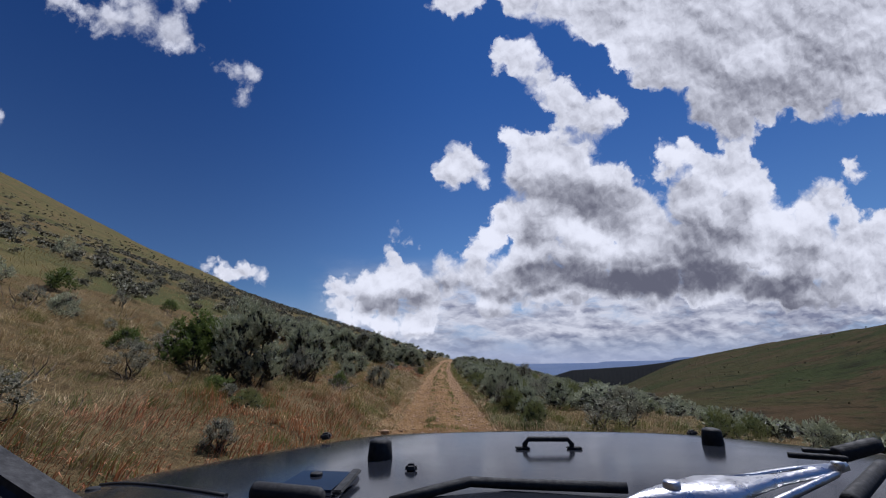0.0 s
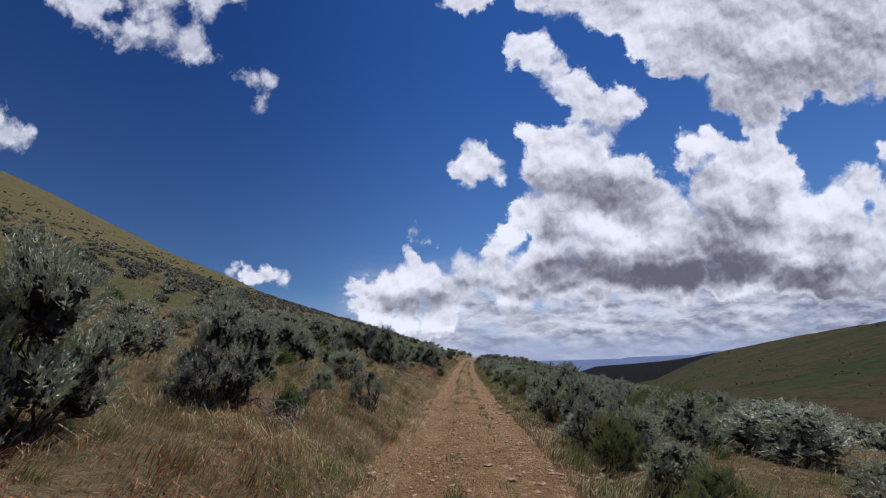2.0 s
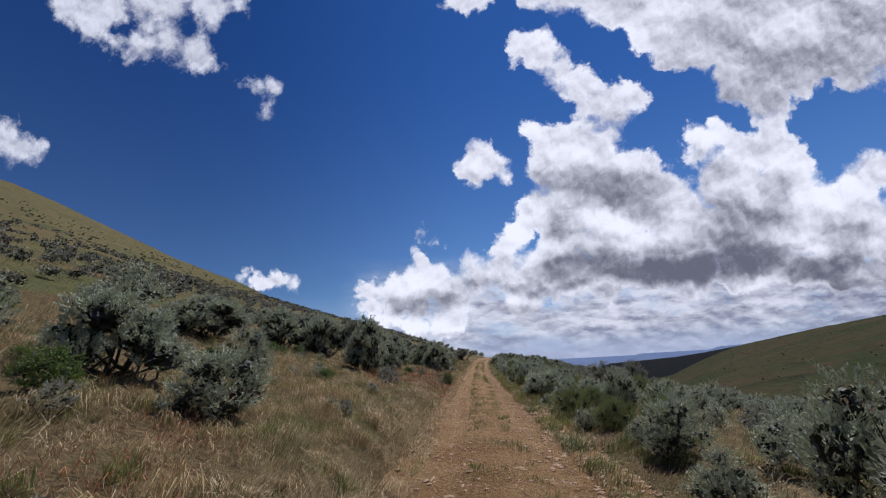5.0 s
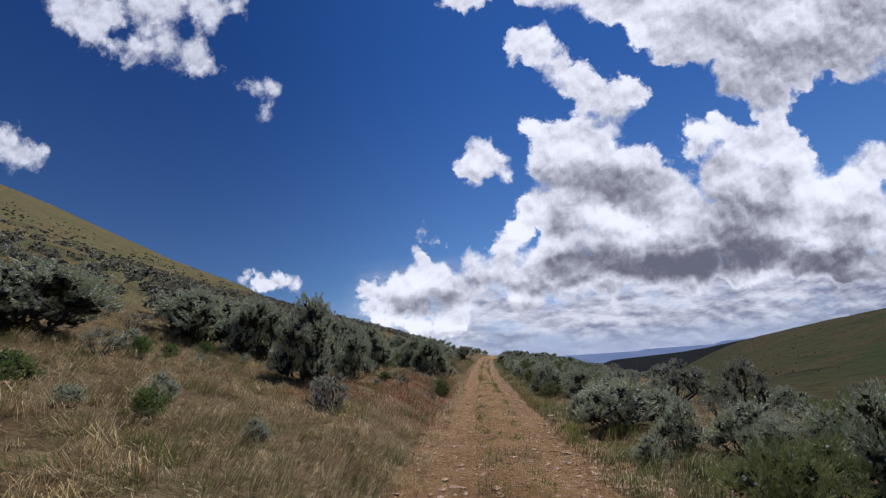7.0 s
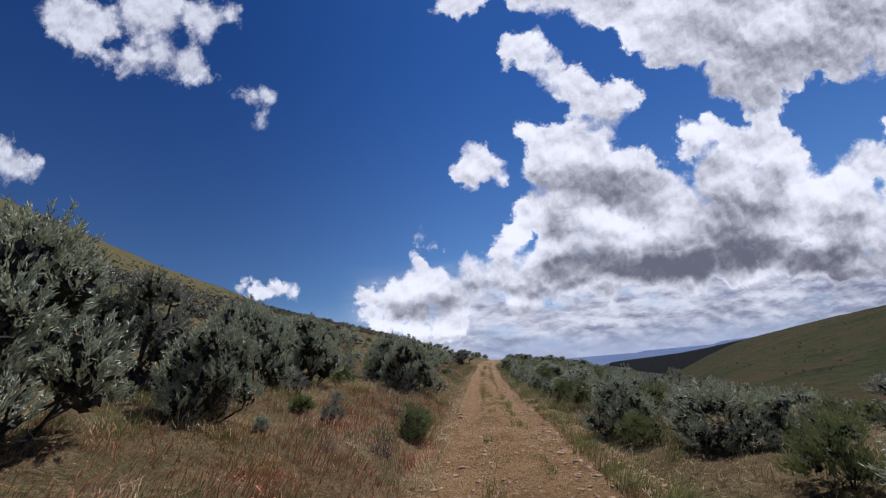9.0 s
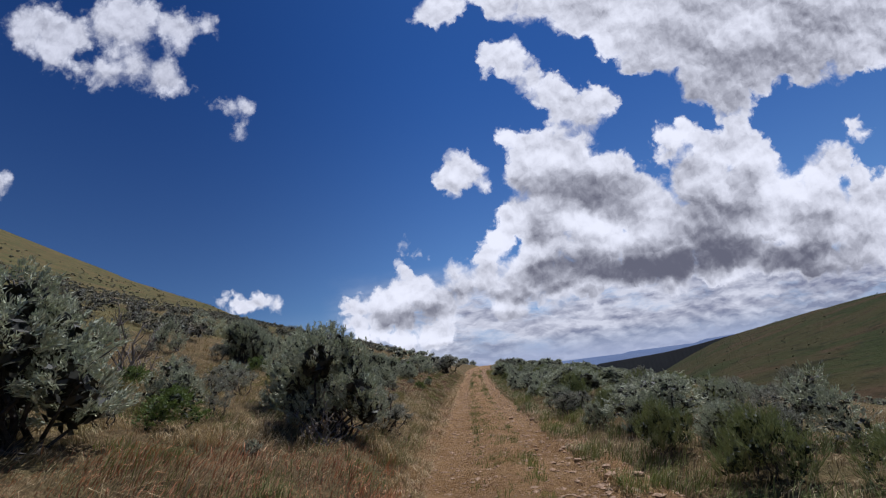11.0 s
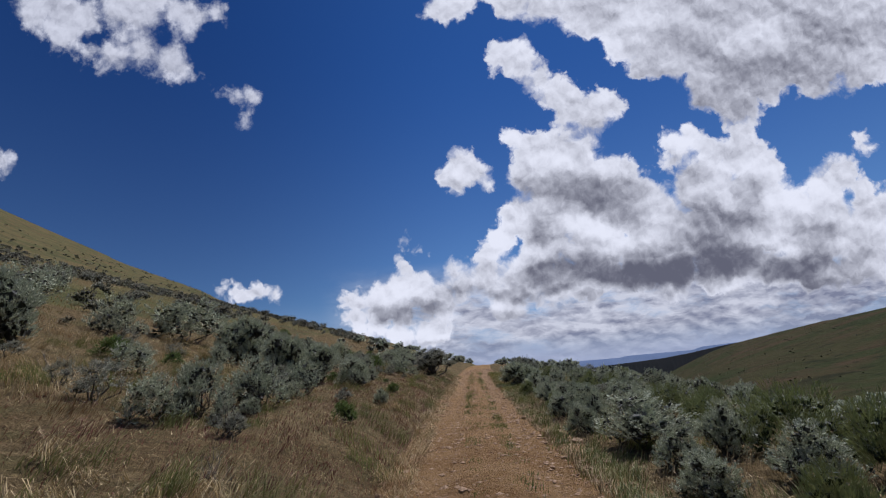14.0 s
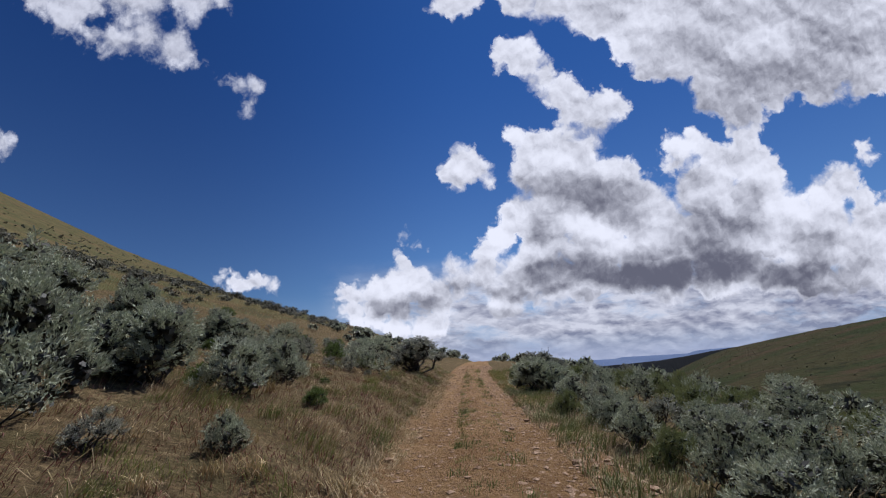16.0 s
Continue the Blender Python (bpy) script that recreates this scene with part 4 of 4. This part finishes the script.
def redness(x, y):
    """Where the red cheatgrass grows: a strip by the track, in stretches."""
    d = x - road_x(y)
    # the strip widens past y 45, for the blades darkened as cloud shade
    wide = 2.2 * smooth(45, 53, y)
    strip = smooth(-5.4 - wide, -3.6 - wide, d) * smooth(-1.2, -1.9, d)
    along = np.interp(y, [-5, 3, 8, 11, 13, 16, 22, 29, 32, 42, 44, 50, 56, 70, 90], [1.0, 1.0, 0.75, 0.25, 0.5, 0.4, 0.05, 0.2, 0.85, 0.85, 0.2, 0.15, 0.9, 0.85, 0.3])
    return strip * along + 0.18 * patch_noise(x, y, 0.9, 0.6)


grass_rng = np.random.default_rng(90)
gx1, gy1 = scatter(grass_rng, 210000, (-1.2, -13), (-2, 84), 1.7)
mixed = grass_rng.uniform(0, 1, len(gx1)) < 0.72
red = redness(gx1, gy1) + grass_rng.normal(0, 0.15, len(gx1)) > 0.42
thin = patch_noise(gx1, gy1, 0.7, 0.5) + grass_rng.uniform(-1, 1, len(gx1)) > -0.6
sel = ~red & thin | (~mixed & (gy1 > 46))
grass("straw_grass", "pale dry straw grass bowed over by the wind", gx1[sel], gy1[sel], (0.16, 0.45), 0.0032, (1.1, 2.6), 0.0, 0.9, STRAW, 91)
# from about y 46 the blades with painted cloud shade take over
shade_end = gy1 + grass_rng.normal(0, 2.0, len(gy1)) > 46
grass("cheatgrass", "reddish-brown dry cheatgrass beside the track", gx1[red & ~shade_end], gy1[red & ~shade_end], (0.12, 0.32), 0.0045, (0.5, 1.7), 0.1, 0.9, CHEAT, 92)
grass("maroon_cheatgrass", "maroon cheatgrass in ear beside the track, coloured darker for cloud shade", gx1[red & shade_end & mixed], gy1[red & shade_end & mixed], (0.1, 0.27), 0.0034, (0.6, 1.9), 0.1, 0.9, SHADED_MAROON, 99)
gx8, gy8 = tufts(grass_rng, 3400, (-1.5, -12), (-2, 84), 36, 0.16, 1.5)
tussock_aim = np.repeat(grass_rng.normal(0, 1.1, 3400), 36)
dry = redness(gx8, gy8) < 0.5
grass("tussock_grass", "long straw tussocks lodged in swirls on the bank", gx8[dry], gy8[dry], (0.32, 0.68), 0.0034, (1.1, 2.5), -0.2, 0.35, PALE_STRAW, 90, tussock_aim[dry])
gx2, gy2 = tufts(grass_rng, 520, (-2.2, -13), (-2, 86), 60, 0.2, 1.3)
grass("bunch_grass", "yellow bunchgrass tufts on the bank", gx2, gy2, (0.25, 0.55), 0.0035, (0.6, 1.7), 0.1, 0.8, STRAW, 93)
gx3, gy3 = tufts(grass_rng, 1000, (-1.6, -11), (-2, 86), 70, 0.28, 1.3)
grass("green_bank_grass", "green grass tufts among the dry straw", gx3, gy3, (0.2, 0.42), 0.0035, (0.4, 1.5), 0.1, 0.9, GREEN, 94)
gx4, gy4 = tufts(grass_rng, 1100, (1.2, 6.5), (4, 86), 60, 0.22, 2.6)
grass("green_verge_grass", "tall green grass clumps on the verge", gx4, gy4, (0.16, 0.42), 0.004, (0.3, 1.5), 0.1, 0.9, GREEN, 95)
gx5, gy5 = scatter(grass_rng, 90000, (1.05, 16), (2, 86), 2.0)
grass("pale_verge_grass", "thin pale grass between the shrubs below the track", gx5, gy5, (0.15, 0.36), 0.004, (0.5, 1.7), 0.1, 0.9, STRAW, 96)
gx6, gy6 = scatter(grass_rng, 36000, (-12, -48), (4, 130), 1.4)
grass("slope_grass", "tawny grass on the hillside", gx6, gy6, (0.2, 0.45), 0.009, (0.8, 1.8), 0.15, 0.7, STRAW, 97)
gx7, gy7 = tufts(grass_rng, 1700, (-0.42, 0.42), (6, 90), 30, 0.13)
grass("track_grass", "short thin grass along the middle of the track", gx7, gy7, (0.06, 0.2), 0.004, (0.1, 1.0), 0.15, 1.2, GREEN, 98)

# ---- loose stones of the track ----
def stone_mesh(seed):
    rng = random.Random(seed)
    bm = bmesh.new()
    bmesh.ops.create_icosphere(bm, subdivisions=1, radius=0.5)
    for v in bm.verts:
        v.co = Vector((v.co.x * 1.1, v.co.y * 0.85, v.co.z * 0.6)) * rng.uniform(0.75, 1.2)
    me = bpy.data.meshes.new("stone")
    bm.to_mesh(me)
    bm.free()
    me.materials.append(STONE)
    return me


stone_shapes = [stone_mesh(s) for s in range(6)]
stone_rng = np.random.default_rng(5)


def stone_place(y_range):
    y = stone_rng.uniform(*y_range)
    side = stone_rng.choice([-1, 1], p=[0.3, 0.7])
    d = side * (1.55 - abs(stone_rng.normal(0, 0.42)))
    x = float(road_x(y)) + d
    return x, y, float(track_z(x, y))


for _ in range(300):
    sx, sy, sz = stone_place((9, 72))
    size = min(0.2, 0.05 + stone_rng.exponential(0.035))
    ob = new("stone", stone_shapes[stone_rng.integers(6)])
    ob.parent = road
    ob.matrix_basis = Matrix.Translation((sx, sy, sz + size * 0.1)) @ Matrix.Rotation(stone_rng.uniform(0, 6.28), 4, "Z") @ Matrix.Diagonal((size, size, size, 1))

# small grit, joined
n = 20000
py = stone_rng.uniform(4, 100, n)
pd = np.clip(stone_rng.normal(0, 0.45, n) + stone_rng.choice([-0.8, 0.8, 1.2], n), -1.6, 1.6)
px = road_x(py) + pd
ps = np.minimum(0.075, 0.011 + stone_rng.exponential(0.015, n))
octa = np.array([(1, 0, 0), (0, 1, 0), (-1, 0, 0), (0, -1, 0), (0, 0, 0.35), (0, 0, -0.5)])
pv = np.stack([px, py, track_z(px, py) + 0.004], -1)[:, None] + octa * ps[:, None, None] * stone_rng.uniform(0.6, 1.3, (n, 6, 1))
tri = np.array([(0, 1, 4), (1, 2, 4), (2, 3, 4), (3, 0, 4), (1, 0, 5), (2, 1, 5), (3, 2, 5), (0, 3, 5)])
grit = mesh_object("grit", pv.reshape(-1, 3), (np.arange(n)[:, None, None] * 6 + tri).reshape(-1, 3), STONE, road)
tagged(grit, kind="stuff")
# ---- the parked off-road car whose bonnet the view starts over ----
PAINT = plain_material("dark_grey_paint", (0.016, 0.018, 0.024), (0.024, 0.027, 0.034), 0.12, 3.0, 0.1, 0.0, 0.0)
PAINT.node_tree.nodes["Principled BSDF"].inputs["Specular IOR Level"].default_value = 0.12
RUBBER = plain_material("black_rubber", (0.012, 0.012, 0.013), (0.022, 0.022, 0.023), 0.75, 40)
BRIGHT = plain_material("bare_steel", (0.5, 0.5, 0.52), (0.62, 0.62, 0.64), 0.3, 25, 1.0)
MID = 0.34  # the car's middle


def part(name, bm, mat, parent, label=""):
    """Links a bmesh as one mesh under a thing or a part."""
    me = bpy.data.meshes.new(name)
    bm.normal_update()
    bm.to_mesh(me)
    bm.free()
    me.materials.append(mat)
    ob = new(name, me)
    ob.parent = parent
    return tagged(ob, label)


def block(size, at, bevel=0.02, turn=(0, 0, 0), taper=1.0):
    bm = bmesh.new()
    bmesh.ops.create_cube(bm, size=1)
    for v in bm.verts:
        k = taper if v.co.z > 0 else 1.0
        v.co = Vector((v.co.x * size[0] * k, v.co.y * size[1] * k, v.co.z * size[2]))
    if bevel:
        bmesh.ops.bevel(bm, geom=bm.edges[:], offset=bevel, segments=3, affect="EDGES")
    bmesh.ops.transform(bm, matrix=pose(*at, *turn), verts=bm.verts)
    return bm


def round_bar(a, b, r0, r1, sides=16, cap=0.15):
    """A bar from a to b with a rounded end."""
    a, b = Vector(a), Vector(b)
    bm = bmesh.new()
    turn_to = (b - a).to_track_quat("Z", "Y").to_matrix().to_4x4()
    length = (b - a).length
    rings = []
    for z, r in ((0, r0 * 0.9), (length * 0.04, r0), (length * (1 - cap), r1), (length * (1 - cap * 0.35), r1 * 0.92), (length, r1 * 0.6)):
        rings.append([bm.verts.new((r * math.cos(2 * math.pi * k / sides), r * math.sin(2 * math.pi * k / sides), z)) for k in range(sides)])
    for lo, hi in zip(rings, rings[1:]):
        for k in range(sides):
            bm.faces.new((lo[k], lo[(k + 1) % sides], hi[(k + 1) % sides], hi[k]))
    bm.faces.new(rings[0][::-1])
    bm.faces.new(rings[-1])
    for f in bm.faces:
        f.smooth = True
    bmesh.ops.transform(bm, matrix=Matrix.Translation(a) @ turn_to, verts=bm.verts)
    return bm


def bonnet_half(y):
    return float(np.interp(y, [0.4, 0.8, 1.0, 1.2, 1.4, 1.55, 1.66, 1.74, 1.78], [1.2, 1.2, 1.16, 1.05, 0.92, 0.8, 0.68, 0.5, 0.3]))


def bonnet_z(u, y):
    """Height of the bonnet at u (-1 to 1 across) and y: a low crown that rolls over at its rim."""
    return 1.345 - 0.055 * (y - 0.5) - 0.02 * u * u - 0.075 * abs(u) ** 10 - 0.05 * max(0.0, (y - 1.55) / 0.23) ** 2


car = tagged(new("off_road_car"), "dark grey off-road car parked on the dirt track", "car")
bm = bmesh.new()
us, vs = [math.sin(math.pi / 2 * k / 20) for k in range(-20, 21)], np.linspace(0.62, 1.78, 30)
top = [[bm.verts.new((MID + u * bonnet_half(y), y, bonnet_z(u, y))) for u in us] for y in vs]
low = [[bm.verts.new((MID + u * bonnet_half(y) * 0.985, y - 0.01, bonnet_z(u, y) - 0.03)) for u in us] for y in vs]
for j in range(len(vs) - 1):
    for i in range(len(us) - 1):
        bm.faces.new((top[j][i], top[j][i + 1], top[j + 1][i + 1], top[j + 1][i])).smooth = True
        bm.faces.new((low[j][i], low[j + 1][i], low[j + 1][i + 1], low[j][i + 1])).smooth = True
bonnet = part("bonnet", bm, PAINT, car, "glossy dark grey bonnet reflecting the clouds")
for sx, sy in ((-0.144, 1.04), (0.756, 1.272)):
    z = bonnet_z((sx - MID) / 1.2, sy)
    part("bump_stop", round_bar((sx, sy, z - 0.01), (sx, sy, z + 0.042), 0.029, 0.025), RUBBER, bonnet, "black rubber stop")
for sx, sy in ((-0.377, 1.45), (0.931, 1.69)):
    part("edge_stop", block((0.035, 0.03, 0.02), (sx, sy, bonnet_z((sx - MID) / 1.2, sy) + 0.006), 0.006, (0, -8, 0), 0.8), RUBBER, bonnet)


def bent_bar(points, radius, sides=10):
    bm = bmesh.new()
    v, f = tube(points, [radius] * len(points), sides)
    made = [bm.verts.new(p) for p in v]
    for q in f:
        bm.faces.new([made[i] for i in q]).smooth = True
    bm.faces.new(made[:sides][::-1])
    bm.faces.new(made[-sides:])
    return bm


zb = bonnet_z(0, 1.16)
bar = [(-0.06, 0.0), (-0.06, 0.012), (-0.05, 0.024), (0.05, 0.024), (0.06, 0.012), (0.06, 0.0)]
loop = part("loop_handle", bent_bar([(0.268 + a, 1.16, zb + h) for a, h in bar], 0.0065), RUBBER, bonnet, "black metal loop")
for a in (-0.066, 0.066):
    part("foot", block((0.036, 0.022, 0.006), (0.268 + a, 1.16, zb + 0.003), 0.002), RUBBER, loop)
part("washer_nozzle", block((0.026, 0.022, 0.014), (-0.063, 0.9, bonnet_z(-0.33, 0.9) + 0.006), 0.004, taper=0.7), RUBBER, bonnet)
def on_bonnet(x, y, lift):
    return x, y, bonnet_z((x - MID) / bonnet_half(y), y) + lift


part("seam", bent_bar([on_bonnet(-0.338 - 0.336 * k, 0.726 + 0.186 * k, 0.0005) for k in np.linspace(0, 1, 9)], 0.004, 6), RUBBER, bonnet)
part("rivet", round_bar(on_bonnet(-0.636, 0.844, -0.004), on_bonnet(-0.636, 0.844, 0.004), 0.013, 0.011), RUBBER, bonnet)
part("cowl", block((2.2, 0.15, 0.05), (MID, 0.53, 1.3), 0.015), RUBBER, car, "black cowl under the windscreen")
vent = part("bonnet_vent", block((0.12, 0.14, 0.02), (-0.213, 0.775, 1.327), 0.006, (0, 0, -6), 0.86), PAINT, car)
part("vent_rim", block((0.016, 0.13, 0.006), (-0.158, 0.765, 1.338), 0.002, (0, 0, -2)), RUBBER, vent)
part("vent_screw", round_bar((-0.22, 0.8, 1.335), (-0.22, 0.8, 1.342), 0.011, 0.01), RUBBER, vent)
part("wiper_blade", round_bar((-0.285, 0.7, 1.34), (-0.175, 0.68, 1.338), 0.014, 0.013), RUBBER, car)
part("wiper_linkage", bent_bar([(-0.077, 0.68, 1.331), (-0.02, 0.7, 1.34), (0.042, 0.74, 1.343), (0.105, 0.74, 1.34), (0.277, 0.7, 1.345)], 0.008), RUBBER, car)

# the bare steel wiper arm: a flat bracket that narrows to its pivot, with a slot
near_edge = [(0.374, 0.6), (0.423, 0.626), (0.477, 0.65), (0.514, 0.661), (0.567, 0.674), (0.613, 0.693)]
far_edge = [(0.215, 0.6), (0.276, 0.638), (0.345, 0.666), (0.413, 0.667), (0.508, 0.693), (0.619, 0.71)]
bm = bmesh.new()
deck = []
for (ax, ay), (bx, by) in zip(near_edge, far_edge):
    row = []
    for k, drop in ((0.0, 0.006), (0.12, 0.0), (0.4, -0.002), (0.62, -0.002), (0.88, 0.0), (1.0, 0.006)):
        y = ay + (by - ay) * k
        row.append(bm.verts.new((ax + (bx - ax) * k, y, 1.359 + 0.19 * (y - 0.6) - drop)))
    deck.append(row)
for i in range(5):
    for k in range(5):
        if not (i in (2, 3) and k == 2):
            bm.faces.new((deck[i][k], deck[i + 1][k], deck[i + 1][k + 1], deck[i][k + 1])).smooth = True
bmesh.ops.recalc_face_normals(bm, faces=bm.faces[:])
bmesh.ops.solidify(bm, geom=bm.faces[:], thickness=0.005)
plate = part("wiper_plate", bm, BRIGHT, car, "bare steel wiper plate")
part("bolt", round_bar((0.309, 0.628, 1.36), (0.309, 0.628, 1.374), 0.012, 0.011), BRIGHT, plate)
part("bolt", round_bar((0.592, 0.69, 1.372), (0.592, 0.69, 1.384), 0.009, 0.008), BRIGHT, plate)
part("wiper_motor", round_bar((0.687, 0.8, 1.369), (0.768, 0.8, 1.388), 0.014, 0.013), RUBBER, car)
part("wiper_arm", round_bar((0.618, 0.82, 1.366), (0.69, 0.78, 1.368), 0.005, 0.005), RUBBER, car)
part("wiper_arm", round_bar((0.646, 0.82, 1.374), (0.705, 0.8, 1.374), 0.004, 0.004), RUBBER, car)
part("wiper_arm", round_bar((0.439, 0.62, 1.349), (0.583, 0.68, 1.37), 0.006, 0.005), BRIGHT, car)
part("wiper_arm", round_bar((0.554, 0.64, 1.343), (0.72, 0.75, 1.366), 0.012, 0.011), RUBBER, car)
part("windscreen_rim", block((0.6, 0.06, 0.16), (-0.5, 0.5, 1.345), 0.012, (0, 27, 0)), RUBBER, car)
part("body", block((1.5, 3.5, 0.5), (MID, -0.45, 0.83), 0.06), PAINT, car)
part("grille", block((1.3, 0.12, 0.42), (MID, 1.62, 0.98), 0.04), PAINT, car)
part("engine_bay", block((1.36, 1.1, 0.62), (MID, 1.05, 0.95), 0.03), PAINT, car)
part("bumper", block((1.7, 0.16, 0.18), (MID, 1.86, 0.62), 0.03), RUBBER, car)
part("floor_pan", block((1.4, 2.0, 0.12), (MID, -0.9, 0.6), 0.02), RUBBER, car)
for side in (-1, 1):
    part("fender", block((0.36, 1.15, 0.1), (MID + side * 0.88, 1.12, 1.02), 0.03), PAINT, car)
    for wy in (1.25, -1.25):
        wx = MID + side * 0.78
        base = float(track_z(wx, wy))
        bm = bmesh.new()
        ring = [(0.2, -0.11), (0.36, -0.125), (0.4, -0.1), (0.405, 0.0), (0.4, 0.1), (0.36, 0.125), (0.2, 0.11)]
        loops = [[bm.verts.new((wx + h, wy + r * math.cos(2 * math.pi * k / 40), base + 0.4 + r * math.sin(2 * math.pi * k / 40))) for r, h in ring] for k in range(40)]
        for k in range(40):
            for i in range(len(ring) - 1):
                bm.faces.new((loops[k][i], loops[k][i + 1], loops[(k + 1) % 40][i + 1], loops[(k + 1) % 40][i])).smooth = True
        wheel = part("tyre", bm, RUBBER, car)
        part("rim", round_bar((wx - 0.09, wy, base + 0.4), (wx + 0.09, wy, base + 0.4), 0.21, 0.21, 24, 0.2), BRIGHT, wheel)
